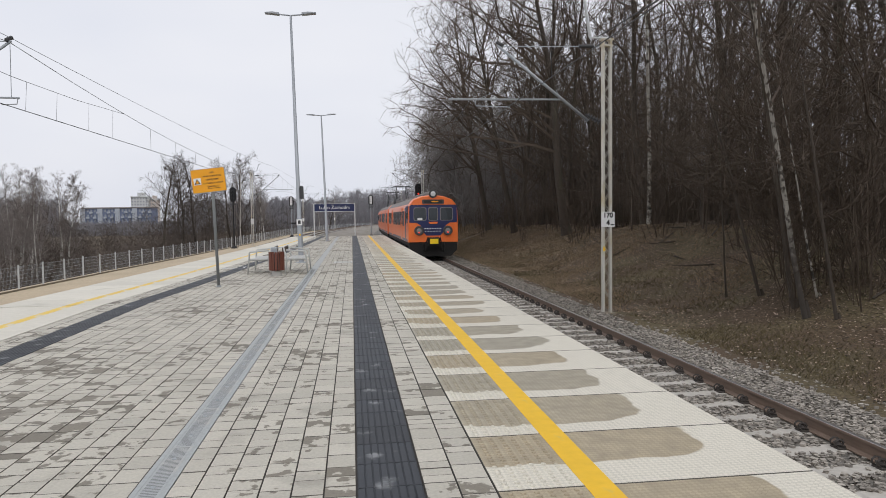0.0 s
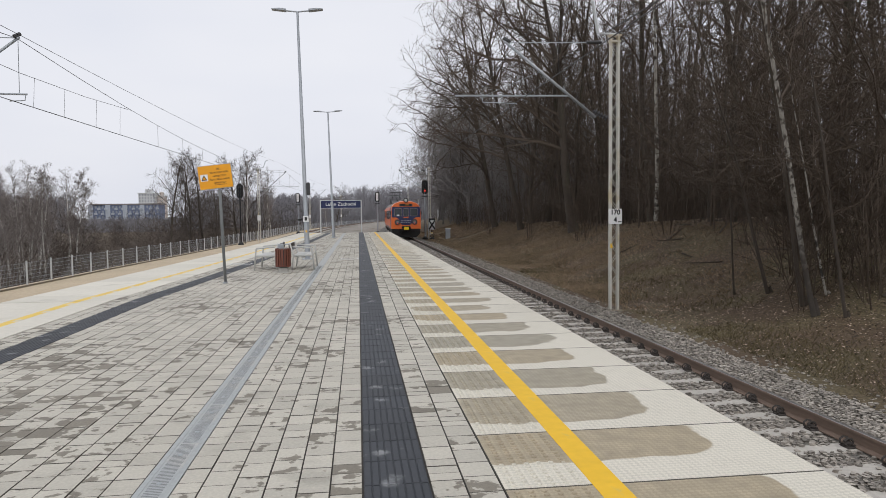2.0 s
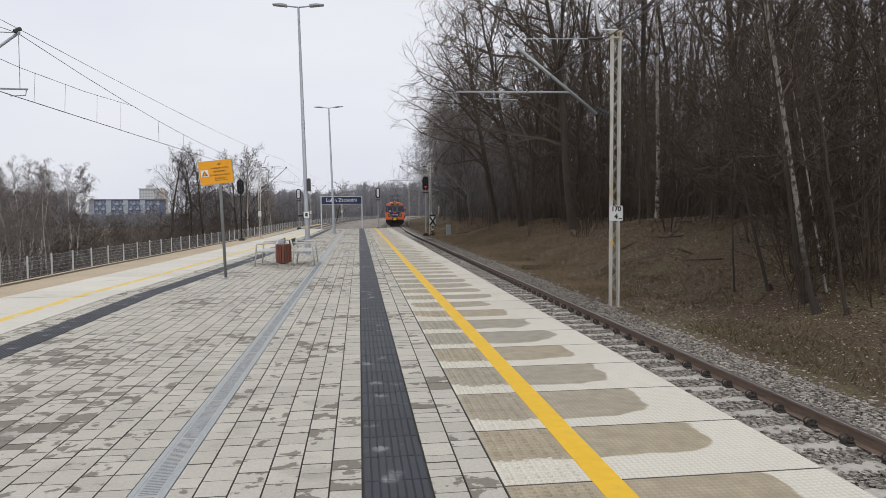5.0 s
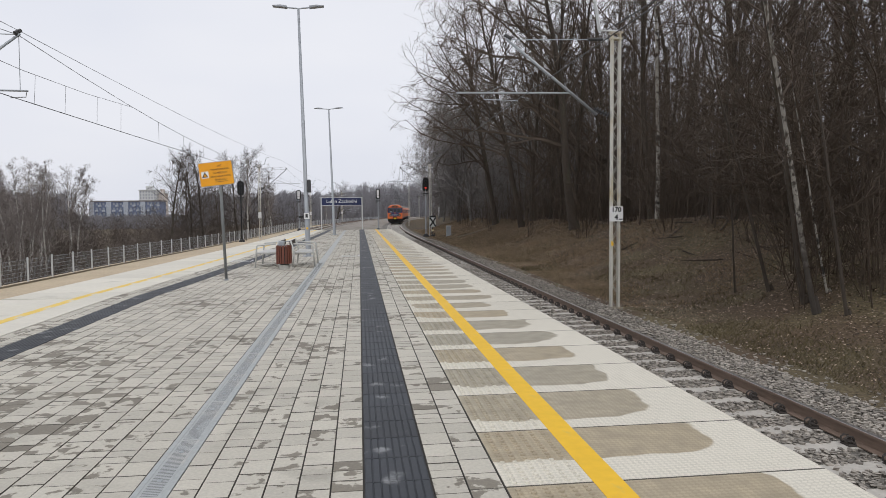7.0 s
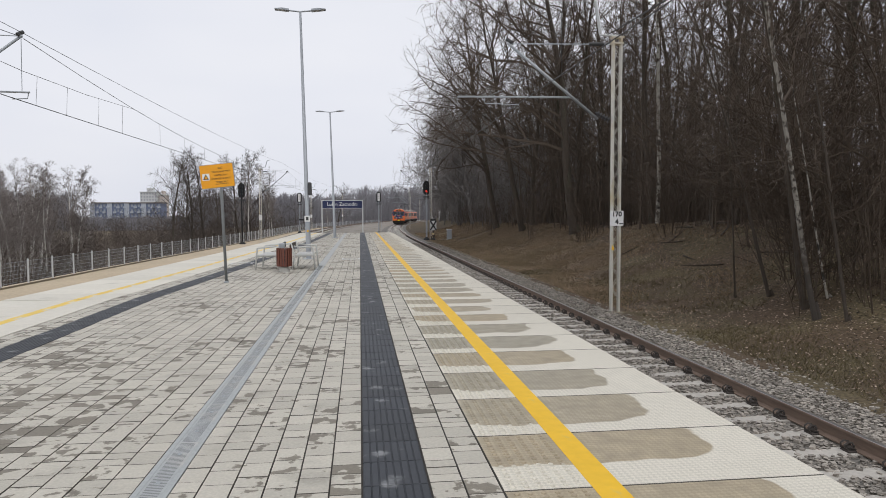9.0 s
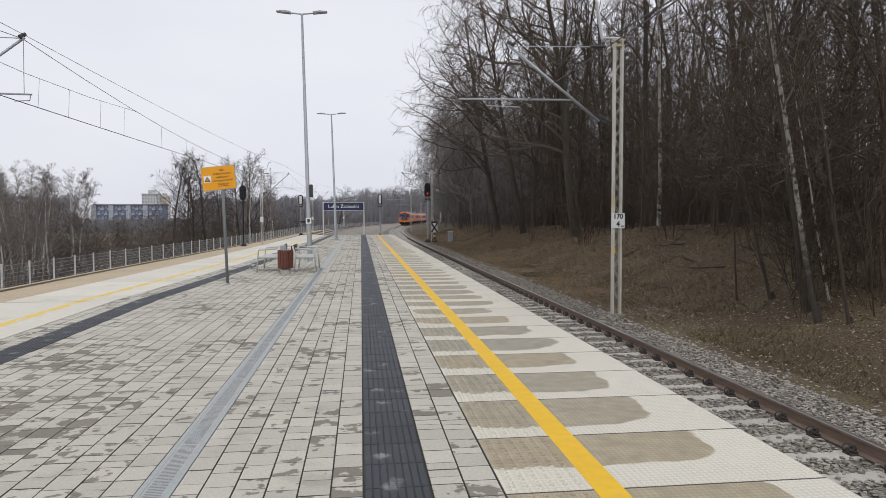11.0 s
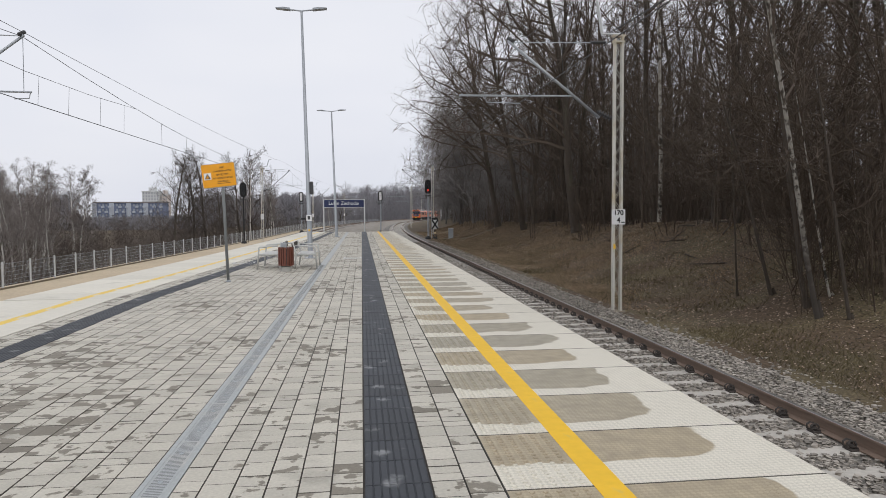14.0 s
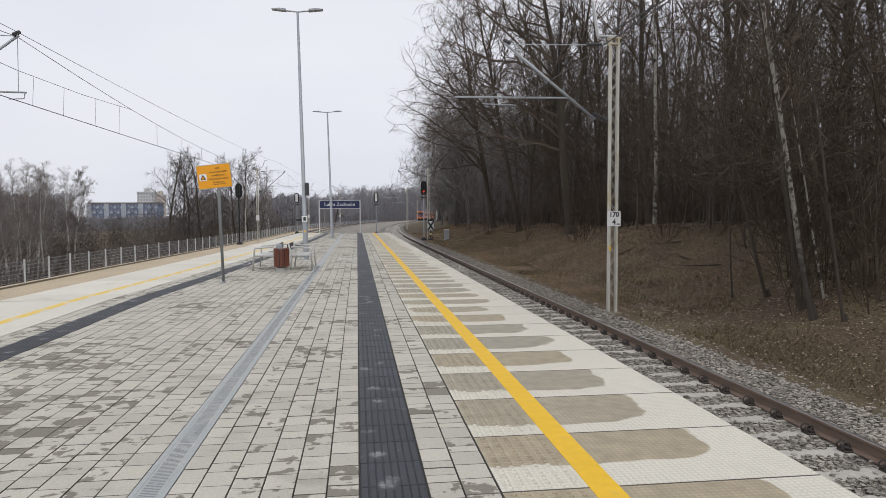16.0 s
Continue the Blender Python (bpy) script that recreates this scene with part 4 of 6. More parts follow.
overhead_line([(-8.5, -32, 4.5), (-8.5, 18.6, 4.55), (-7.45, 71, 4.62), (track_l(122), 122, 4.6), (track_l(172), 172, 4.6), (track_l(240), 240, 4.6)], 1.62, 1.12, [(-8.85, -32, 6.9), (-8.46, 18.6, 6.27), (-7.8, 71, 6.9), (track_l(122) - 0.35, 122, 6.9), (track_l(172) - 0.35, 172, 6.9), (track_l(240) - 0.35, 240, 6.9)], (18.6, 28.5))
overhead_line([(4.4, -34, 4.5), (4.0, 17, 4.42), (4.1, 68, 4.45), (track_r(118), 118, 4.5), (track_r(168), 168, 4.5), (track_r(218), 218, 4.5), (track_r(262), 262, 4.5)], 1.5, 1.0, None)
st = thing("stitch_wire", "thin dark wire under the messenger at a support", "overhead wire", kind="structure")
part("wire", Shape().tube([(-8.34, 26.8, 5.59), (-8.42, 22.6, 5.39), (-8.48, 18.6, 5.31), (-8.5, 9.0, 5.42)], 0.007, 4), "dark", st)
for y, z in ((19.3, 5.32), (21.1, 5.36), (23.4, 5.43), (25.5, 5.53)):
    part("dropper", Shape().tube([(-8.5 + (y - 18.6) * 0.02, y, 4.53), (-8.49 + (y - 18.6) * 0.019, y + 0.1, z)], 0.0045, 4), "dark", st)
fw = thing("feeder_line", "two thin dark wires from mast top to mast top", "overhead wire", kind="structure")
for dx, dz in ((0.0, 0.0), (0.2, 0.1)):
    part("wire", Shape().tube(sag((6.5 + dx, -34, 6.3 + dz), (6.35 + dx, 17, 6.22 + dz), 0.6), 0.012, 5), "dark", fw)


# ---- lamps, signs and signals ----
def street_lamp(x, y, h, lean, label, k=1.0):
    p = thing("street_lamp", label, "street lamp", Matrix.Translation((x, y, 0)) @ Matrix.Rotation(radians(lean), 4, "Y"), "platform lamps")
    part("pole", Shape().tube([(0, 0, 0), (0, 0, 0.02), (0, 0, 1.4), (0, 0, 1.42), (0, 0, h)], [q * k for q in (0.12, 0.12, 0.115, 0.1, 0.052)], 12), "grey", p, smooth=True)
    part("base_plate", Shape().box(-0.2, 0.2, -0.2, 0.2, 0, 0.025, 0.005), "steel", p)
    part("crossbar", Shape().tube([(-0.62 * k, 0, h + 0.05), (0, 0, h + 0.0), (0.62 * k, 0, h + 0.05)], 0.028, 8), "grey", p)
    for s in (-k, k):
        hd = part("lamp_head", Shape().plate([(s * 0.5, h + 0.02), (s * 1.12, h + 0.07), (s * 1.14, h + 0.09), (s * 0.8, h + 0.11), (s * 0.5, h + 0.08)], -0.13, 0.13), "grey", p)
        part("lamp_glass", Shape().plate([(s * 0.6, h + 0.025), (s * 1.08, h + 0.07), (s * 1.08, h + 0.075), (s * 0.6, h + 0.03)], -0.11, 0.11), "lens", hd)
    return p


lamp = street_lamp(-1.89, 25.45, 8.99, -1.2, "tall grey tapered double-armed lamp post behind the benches", 0.8)
part("loudspeaker", Shape().box(0.06, 0.19, -0.11, 0.09, 2.35, 2.82, 0.03), "dark", lamp)
tagp = part("tag_plate", Shape().box(-0.1, 0.1, -0.12, -0.108, 1.38, 1.6), "white", lamp)
part("bar", Shape().box(-0.045, 0.045, -0.124, -0.121, 1.43, 1.56), "dark", tagp)
part("tag", Shape().box(-0.29, -0.12, -0.11, -0.09, 1.43, 1.49), "black", lamp)
part("sticker", Shape().box(-0.035, 0.035, -0.118, -0.108, 1.0, 1.07), "yellow", lamp)
street_lamp(-1.76, 48.4, 8.78, -1.6, "slim grey double-armed lamp post further along the platform", 0.88)


def warning_sign():
    s = thing("warning_sign", "leaning amber warning board on a grey post", "sign", Matrix.Translation((-3.23, 16.9, 0)) @ Matrix.Rotation(radians(-1.9), 4, "Y"))
    part("post", Shape().tube([(0, 0, 0), (0, 0, 2.8)], 0.035, 10), "signpost", s, smooth=True)
    part("foot", Shape().lathe([(0.06, 0), (0.06, 0.03), (0.04, 0.04)], 10), "steel", s)
    part("back_frame", Shape().box(-0.47, 0.32, -0.035, 0.0, 2.29, 2.86, 0.0, pose(0, 0, 0)), "steel", s).matrix_basis = Matrix.Translation((-0.08, 0, 2.57)) @ Matrix.Rotation(radians(-4.5), 4, "Y") @ Matrix.Translation((0.08, 0, -2.57))
    b = part("board", Shape().plate(rounded(-0.46, 0.31, 2.3, 2.85, 0.02), -0.05, -0.036), "amber", s, "amber board with dark lettering and a warning triangle")
    b.matrix_basis = Matrix.Translation((-0.08, 0, 2.57)) @ Matrix.Rotation(radians(-4.5), 4, "Y") @ Matrix.Translation((0.08, 0, -2.57))
    for i, (t, sz) in enumerate((("SIEĆ", 0.056), ("TRAKCYJNA POD", 0.054), ("NAPIĘCIEM !", 0.056), ("DOTKNIĘCIE GROZI", 0.05), ("ŚMIERCIĄ !", 0.056))):
        lettering(t, sz, "black", b, pose(0.02, -0.052, 2.755 - i * 0.083, 90), "lettering")
    part("underline", Shape().box(-0.12, 0.18, -0.053, -0.051, 2.375, 2.383), "black", b)
    w = part("pictogram", Shape().box(-0.42, -0.25, -0.055, -0.05, 2.49, 2.65), "white", b)
    part("triangle", Shape().plate([(-0.405, 2.51), (-0.265, 2.51), (-0.335, 2.635)], -0.059, -0.055), "black", w)
    part("triangle_face", Shape().plate([(-0.375, 2.525), (-0.295, 2.525), (-0.335, 2.6)], -0.062, -0.059), "amber", w)


warning_sign()


def name_sign():
    s = thing("station_sign", "navy station name board with white lettering on two posts", "sign", pose(0.02, 61.0, 0.03) @ Matrix.Scale(0.976, 4))
    for x in (-3.43, 0.24):
        part("post", Shape().box(x - 0.05, x + 0.05, -0.05, 0.05, 0, 2.95, 0.01), "pale", s)
    b = part("board", Shape().box(-3.38, 0.19, -0.08, -0.04, 2.24, 2.9), "navy", s)
    part("rim", Shape().box(-3.38, 0.19, -0.085, -0.03, 2.9, 2.93).box(-3.38, 0.19, -0.085, -0.03, 2.21, 2.24), "white", b)
    lettering("Lubin Zachodni", 0.44, "white", b, pose(-1.6, -0.083, 2.58, 90), "lettering")


name_sign()


def signal(x, y, z, h, facing, label, lit=False, post="grey"):
    """Light signal: mast, head with back plate, hoods; facing -1 shows its lamps to the near side."""
    s = thing("railway_signal", label, "signal", pose(x, y, z), "railway signals")
    part("mast", Shape().tube([(0, 0, 0), (0, 0, h - 1.1)], 0.065, 8), post, s)
    part("foot", Shape().lathe([(0.3, 0), (0.28, 0.14), (0.12, 0.3)], 10), "black", s)
    hd = part("head", Shape().plate(rounded(-0.3, 0.3, h - 1.35, h, 0.28, 6), -0.06, 0.02), "black", s)
    part("lamp_box", Shape().plate(rounded(-0.2, 0.2, h - 1.25, h - 0.1, 0.1), 0.0, 0.3) if facing < 0 else Shape().plate(rounded(-0.15, 0.15, h - 1.2, h - 0.15, 0.06), -0.34, -0.06), "black" if facing < 0 else "white", hd)
    if facing < 0:
        for i, zz in enumerate((h - 0.35, h - 0.68, h - 1.01)):
            part("hood", Shape().lathe([(0.12, 0), (0.12, 0.2), (0.1, 0.2), (0.1, 0)], 12, Matrix.Translation((0, -0.06, zz)) @ Matrix.Rotation(math.pi / 2, 4, "X")), "black", hd)
            part("lens", Shape().lathe([(0.095, 0.0), (0.06, 0.03)], 12, Matrix.Translation((0, -0.062, zz)) @ Matrix.Rotation(math.pi / 2, 4, "X")), "red_glow" if lit and i == 2 else "glass", hd)
    else:
        for i in range(4):
            part("rib", Shape().box(-0.16, 0.16, -0.35, -0.335, h - 1.15 + i * 0.28, h - 1.13 + i * 0.28), "dark", hd)
    part("bracket", Shape().box(-0.3, 0.3, -0.1, 0.1, h - 1.62, h - 1.5).tube([(-0.3, -0.1, h - 1.8), (0.3, 0.1, h - 1.5)], 0.03, 5), "dark", s)
    part("ladder", Shape().tube([(0.14, 0.22, 0.1), (0.14, 0.16, h - 1.5)], 0.02, 4).tube([(0.36, 0.22, 0.1), (0.36, 0.16, h - 1.5)], 0.02, 4), post, s)
    return s


signal(-10.93, 65.2, -1.15, 5.73, -1, "black unlit light signal on a dark mast by the fence", post="black")
signal(-7.95, 92.0, -0.85, 5.4, 1, "pale back of a light signal beside the far track")
signal(2.45, 89.0, -0.9, 5.45, 1, "pale back of a light signal between the tracks")
red = signal(6.5, 66.6, -0.9, 5.8, -1, "black light signal showing red beside the catenary mast", True)


def black_cross_board():
    s = thing("crossing_board", "white board with a black diagonal cross on a low post", "sign", pose(7.22, 67.0, -0.9))
    part("post", Shape().tube([(0, 0, 0), (0, 0, 2.0)], 0.04, 6), "black", s)
    b = part("board", Shape().box(-0.31, 0.31, -0.06, -0.04, 0.95, 2.05), "white", s)
    part("head_panel", Shape().box(-0.31, 0.31, -0.066, -0.06, 1.88, 2.05), "black", b)
    for a, c in (((-0.29, 0.98), (0.29, 1.86)), ((0.29, 0.98), (-0.29, 1.86))):
        part("stripe", Shape().tube([(a[0], -0.07, a[1]), (c[0], -0.07, c[1])], 0.1, 4), "black", b)
    part("stay", Shape().tube([(-0.22, 0, 0.0), (0, 0, 0.9)], 0.03, 6).tube([(0.22, 0, 0.0), (0, 0, 0.9)], 0.03, 6), "black", s)
    part("foot", Shape().lathe([(0.26, 0), (0.22, 0.12), (0.06, 0.2)], 8), "black", s)
    part("yellow_mark", Shape().box(-0.1, 0.1, -0.05, -0.03, 0.5, 0.68), "worn_yellow", s)


black_cross_board()
cab = thing("trackside_cabinet", "small grey trackside cabinet on the bank", "cabinet", pose(8.68, 66.0, bank(8.68, 66.0)))
part("body", Shape().box(-0.22, 0.22, -0.18, 0.18, 0.05, 1.0, 0.02), "grey", cab)
part("lid", Shape().box(-0.26, 0.26, -0.22, 0.22, 1.0, 1.06, 0.015), "pale", cab)
part("plinth", Shape().box(-0.24, 0.24, -0.2, 0.2, -0.35, 0.05), "concrete", cab)
hut = thing("relay_hut", "small pale relay hut at the far wood edge", "hut", pose(18.9, 150, bank(18.9, 150) - 0.2))
part("wall", Shape().box(-1.4, 1.4, -1.2, 1.2, -0.3, 2.1), "pale", hut)
part("roof", Shape().plate([(-1.6, 2.1), (1.6, 2.1), (1.6, 2.2), (0, 2.42), (-1.6, 2.2)], -1.4, 1.4), "roofgrey", hut)
part("door", Shape().box(-0.45, 0.45, -1.24, -1.2, 0.0, 1.95), "grey", hut)


# ---- benches and litter bin ----
def bench(m, label):
    """Long side along y, sitter faces +x; pale steel end frames, slatted seat, dark back board."""
    b = thing("bench", label, "bench", m, "benches back to back")
    for y in (0.0, 1.55):
        part("end_frame", Shape().tube([(0.66, y, 0), (0.6, y, 0.64), (0.58, y, 0.66), (0.04, y, 0.7)], 0.024, 8).tube([(0.0, y, 0), (0.06, y, 0.42), (-0.04, y, 0.8)], 0.024, 8).tube([(0.05, y, 0.42), (0.62, y, 0.43)], 0.022, 8), "bench", b, smooth=True)
    for i in range(5):
        part("seat_slat", Shape().box(0.08 + i * 0.105, 0.17 + i * 0.105, -0.02, 1.57, 0.43, 0.455, 0.004), "bench", b)
    part("back_board", Shape().box(-0.075, -0.045, 0.0, 1.55, 0.62, 0.78, 0.006), "board", b, "dark brown back board")
    part("beam", Shape().box(0.28, 0.36, 0.0, 1.55, 0.36, 0.42), "bench", b)
    return b


bench(pose(-2.0, 20.5, 0), "pale steel bench with a dark wooden back board")
bench(pose(-2.42, 22.05, 0, 0, 0, 180), "pale steel bench with a dark wooden back board")


def litter_bin():
    b = thing("litter_bin", "round litter bin with red-brown wooden slats on a pale foot", "litter bin", pose(-2.16, 19.75, 0))
    part("foot", Shape().lathe([(0.15, 0), (0.15, 0.14), (0.1, 0.15)], 16), "concrete", b)
    part("liner", Shape().lathe([(0.18, 0.17), (0.19, 0.66), (0.17, 0.66), (0.16, 0.2)], 18), "dark", b)
    sl = Shape().box(-0.026, 0.026, -0.014, 0.014, 0.17, 0.69, 0.004).mesh("slat", MAT["wood"])
    for k in range(18):
        a = 2 * math.pi * k / 18
        part("slat", sl, None, b).matrix_basis = Matrix.Rotation(a, 4, "Z") @ Matrix.Translation((0, -0.205, 0))
    part("rim", Shape().lathe([(0.2, 0.66), (0.2, 0.675), (0.165, 0.675), (0.165, 0.66)], 18), "steel", b)
    part("ashtray", Shape().box(-0.14, 0.02, -0.05, 0.1, 0.69, 0.82, 0.02).tube([(0.0, 0.1, 0.8), (0.15, 0.12, 0.8)], 0.015, 5), "steel", b)


litter_bin()


# ---- fence, sand strip, houses far off ----
FENCE = ((-10, -13.5), (20, -13.4), (36, -12.9), (62, -11.6), (80, -11.0), (110, -10.4), (140, -8.6), (180, -2.6), (230, 7.4))


def fence_x(y):
    for (a, xa), (b, xb) in zip(FENCE, FENCE[1:]):
        if y <= b:
            return xa + (xb - xa) * (y - a) / (b - a)
    return FENCE[-1][1]


def build_fence():
    f = thing("fence", "galvanised welded mesh fence with square posts", "fence", kind="structure")
    post = Shape().box(-0.027, 0.027, -0.025, 0.025, -0.25, 1.08, 0.008).mesh("post", MAT["pale"])
    pane = Shape()
    for i in range(7):
        pane.box(0.0, 1.0, -0.004, 0.004, 0.06 + i * 0.155, 0.069 + i * 0.155)
    for i in range(21):
        pane.box(i * 0.05 - 0.0007, i * 0.05 + 0.0007, -0.002, 0.002, 0.05, 1.03)
    pme = pane.mesh("mesh_panel", MAT["steel"])
    board = Shape().box(0.0, 1.0, -0.03, -0.008, -0.2, 0.12).mesh("base_board", MAT["old_concrete"])
    y = -1.28
    while y < 225:
        step = 2.0
        x, x2 = fence_x(y), fence_x(y + step)
        part("post", post, None, f).matrix_basis = pose(x, y, -1.15)
        d = math.hypot(x2 - x, step)
        part("mesh_panel", pme, None, f).matrix_basis = pose(x, y, -1.15, 0, 0, math.degrees(math.atan2(step, x2 - x))) @ Matrix.Diagonal((d, 1, 1, 1))
        part("base_board", board, None, f).matrix_basis = pose(x, y, -1.15, 0, 0, math.degrees(math.atan2(step, x2 - x))) @ Matrix.Diagonal((d, 1, 1, 1))
        y += step


build_fence()


def build_sand():
    s = Shape()
    ys = stretch(-12, 230, 4)
    for y in ys:
        a, b = fence_x(y) - 0.6, track_l(y) - 2.3
        for k in range(5):
            s.v.append((a + (b - a) * k / 4, y, -1.1 if k < 4 else -1.16))
    for i in range(len(ys) - 1):
        s.f += [(i * 5 + k, i * 5 + k + 1, i * 5 + k + 6, i * 5 + k + 5) for k in range(4)]
    tagged(part("sand_path", s, material("yellow_sand", (0.46, 0.375, 0.262), rough=0.95, grain=0.25, scale=8, big=0.2, big_scale=0.4, bump=0.4)), "yellow-brown sandy strip between track and fence", "sand", kind="structure")


build_sand()


def block_of_flats(x0, x1, y, z0, z1, storeys, bays, wall, roof, label, stripes):
    h = thing("apartment_building", label, "building", pose(0, y, 0))
    d = 12.0
    part("wall", Shape().box(x0, x1, 0, d, z0, z1), wall, h)
    part("roof", Shape().box(x0 - 0.6, x1 + 0.6, -0.6, d + 0.6, z1, z1 + 0.7), roof, h)
    sh, bw = (z1 - z0) / storeys, (x1 - x0) / bays
    for i in range(storeys):
        for k in range(bays):
            x, z = x0 + k * bw, z0 + i * sh
            w = part("window", Shape().box(x + bw * 0.25, x + bw * 0.72, -0.12, 0.1, z + sh * 0.3, z + sh * 0.82), "far_glass", h)
            if stripes and (k * 7 + i * 3) % 5 < 2:
                part("balcony", Shape().box(x + bw * 0.1, x + bw * 0.9, -1.2, 0, z + sh * 0.02, z + sh * 0.4), "far_white", h)
    if stripes:
        for k in range(0, bays, 5):
            part("stair_bay", Shape().box(x0 + k * bw - 1.3, x0 + k * bw + 1.3, -0.5, 0, z0, z1), "far_white", h)
    else:
        part("lift_house", Shape().box(x0 + (x1 - x0) * 0.35, x0 + (x1 - x0) * 0.75, 2, 8, z1 + 0.7, z1 + 4), wall, h)
    return h


# distance haze mixed into the facade colours: pale windows, greyed whites, washed-out walls
MAT["far_glass"] = material("hazed_glass", (0.3, 0.32, 0.36), rough=0.3, grain=0.2, scale=0.3)
MAT["far_white"] = material("hazed_white", (0.42, 0.45, 0.5), grain=0.1, scale=0.3)
MAT["bluewall"] = material("blue_render", (0.17, 0.205, 0.3), grain=0.1, scale=0.6, big=0.15, big_scale=0.05)
MAT["creamwall"] = material("cream_render", (0.56, 0.57, 0.57), grain=0.08, scale=0.3, big=0.12, big_scale=0.04)
block_of_flats(-155.5, -117, 420, -6, 8.6, 5, 20, "bluewall", "roofgrey", "long blue and white block of flats beyond the trees", True)
MAT["peachwall"] = material("peach_render", (0.56, 0.49, 0.44), grain=0.08, scale=0.3)
block_of_flats(-184, -178, 654, -8, 20, 10, 3, "peachwall", "creamwall", "peach wing of a tall block of flats", False)
block_of_flats(-199, -184.1, 650, -8, 22.5, 11, 6, "creamwall", "creamwall", "tall cream block of flats far beyond the trees", False)


# ---- paving: drain, tactile tiles, pavers ----
def build_drain():
    d = thing("drain_channel", "long galvanised slotted drain channel in the paving", "drain", kind="structure")
    pl = Shape().box(-0.0705, 0.0705, 0.001, 0.999, -0.03, 0.001, 0.001)
    pme = pl.mesh("grate", MAT["drain"])
    bars = Shape()
    for i in range(40):
        bars.box(-0.052, 0.052, 0.016 + i * 0.0245, 0.0245 + i * 0.0245, 0.0006, 0.0016)
    bme = bars.mesh("slots", MAT["slot"])
    lip = Shape().box(-0.018, 0.018, 0.0, 1.0, -0.03, 0.002, 0.001).mesh("rim", MAT["drain_rim"])
    bolt = Shape().lathe([(0.017, 0.0), (0.015, 0.006), (0.008, 0.0075), (0.007, 0.004)], 8).mesh("bolt", MAT["zinc"])
    y = -12.0
    while y < 60:
        g = part("grate", pme, None, d)
        g.matrix_basis = pose(-1.243, y, 0)
        for side in (-0.089, 0.089):
            part("rim", lip, None, g).matrix_basis = pose(side, 0, 0)
        if y < 22:
            part("slots", bme, None, g)
        if y < 20:
            part("bolt", bolt, None, g).matrix_basis = pose(0, 0.25, 0.001)
            part("bolt", bolt, None, g).matrix_basis = pose(0, 0.75, 0.001)
        y += 1.0


build_drain()


def access_cover(x0, x1, y0, y1, label):
    c = thing("access_cover", label, "access cover", pose(0, 0, 0.002), kind="structure")
    for box in ((x0, x1, y0, y0 + 0.06), (x0, x1, y1 - 0.06, y1), (x0, x0 + 0.05, y0, y1), (x1 - 0.05, x1, y0, y1)):
        part("frame_bar", Shape().box(*box, -0.02, 0.008, 0.002), "pale", c)


access_cover(-0.68, -0.02, 24.9, 25.6, "paved-in access cover with a steel frame")
access_cover(-4.3, -3.6, 23.1, 23.8, "paved-in access cover with a steel frame")


def tactile_row(parent, fn, y0, y1, tile, lift=0.0):
    ribs = Shape().box(0.002, tile - 0.002, 0.003, tile - 0.003, -0.05, -0.004)
    for i in range(8):
        a = 0.004 + i * (tile - 0.008) / 8
        ribs.box(a + 0.004, a + (tile - 0.008) / 8 - 0.004, 0.005, tile - 0.005, -0.006, 0.004, 0.003)
    me = ribs.mesh("tactile_tile", MAT["tactile"])
    y = y0
    while y < y1:
        h = heading(fn, y)
        part("tactile_tile", me, None, parent).matrix_basis = pose(fn(y), y, lift, 0, 0, -math.degrees(h))
        y += tile


def pave():
    p = thing("paving", "grey concrete block paving, partly damp", "paving", kind="structure")
    t = thing("tactile_strip", "dark grey ribbed tactile guidance tiles", "tactile strip", kind="structure")
    tactile_row(t, lambda y: -0.0012, -11.91, 61.5, 0.3985)
    t2 = thing("tactile_strip", "dark grey ribbed tactile guidance tiles", "tactile strip", kind="structure")
    tactile_row(t2, lambda y: edge_l(y) + 2.47, -11.91, 61.5, 0.4085, 0.004)
    rng = random.Random(11)
    joined, singles = Shape(), []
    cols = [(0.404, 0.607), (0.61, 0.82)]
    cols += [(-0.008 - 0.1935 * (i + 1) + 0.0025, -0.008 - 0.1935 * i) for i in range(5)]
    cols.append((-1.133, -0.9755))
    x = -1.353
    while x > -5.1:
        cols.append((x - 0.19, x))
        x -= 0.1925
    for x0, x1 in cols:
        y = -12.0 + rng.random() * 0.2
        while y < END - 0.3:
            ln = rng.choice((0.12, 0.18, 0.24, 0.24)) if x0 < -1.14 else rng.choice((0.235, 0.235, 0.235, 0.16) if x0 < 0.3 else (0.12, 0.18, 0.18, 0.24))
            gap = 0.005
            inner = edge_l(y) + 2.06
            if x1 > inner + 0.02:
                z = rng.uniform(-0.0018, 0.0018)
                box = (x0 + gap * 0.35, x1 - gap * 0.35, y + gap / 2, y + ln - gap / 2, -0.05, z)
                if 2.6 < y < 6.2 and -1.05 < x0 < 0.9 and len(singles) < 300:
                    singles.append((box, ln))
                else:
                    joined.box(*box[:5], box[5], 0.0024 if y < 34 else 0.0)
            y += ln
    part("paver_field", dirty_sides(joined.mesh("paver_field", MAT["paver_all"])), None, p)
    tagged(p.children[0], kind="stuff")
    made = {}
    for (x0, x1, y0, y1, z0, z1), ln in singles:
        key = (round(x1 - x0, 3), round(y1 - y0, 3))
        if key not in made:
            made[key] = Shape().box(0, x1 - x0, 0, y1 - y0, -0.05, 0, 0.0024).mesh("paver", MAT["paver_one"])
            dirty_sides(made[key])
        part("paver", made[key], None, p).matrix_basis = pose(x0, y0, z1)


pave()


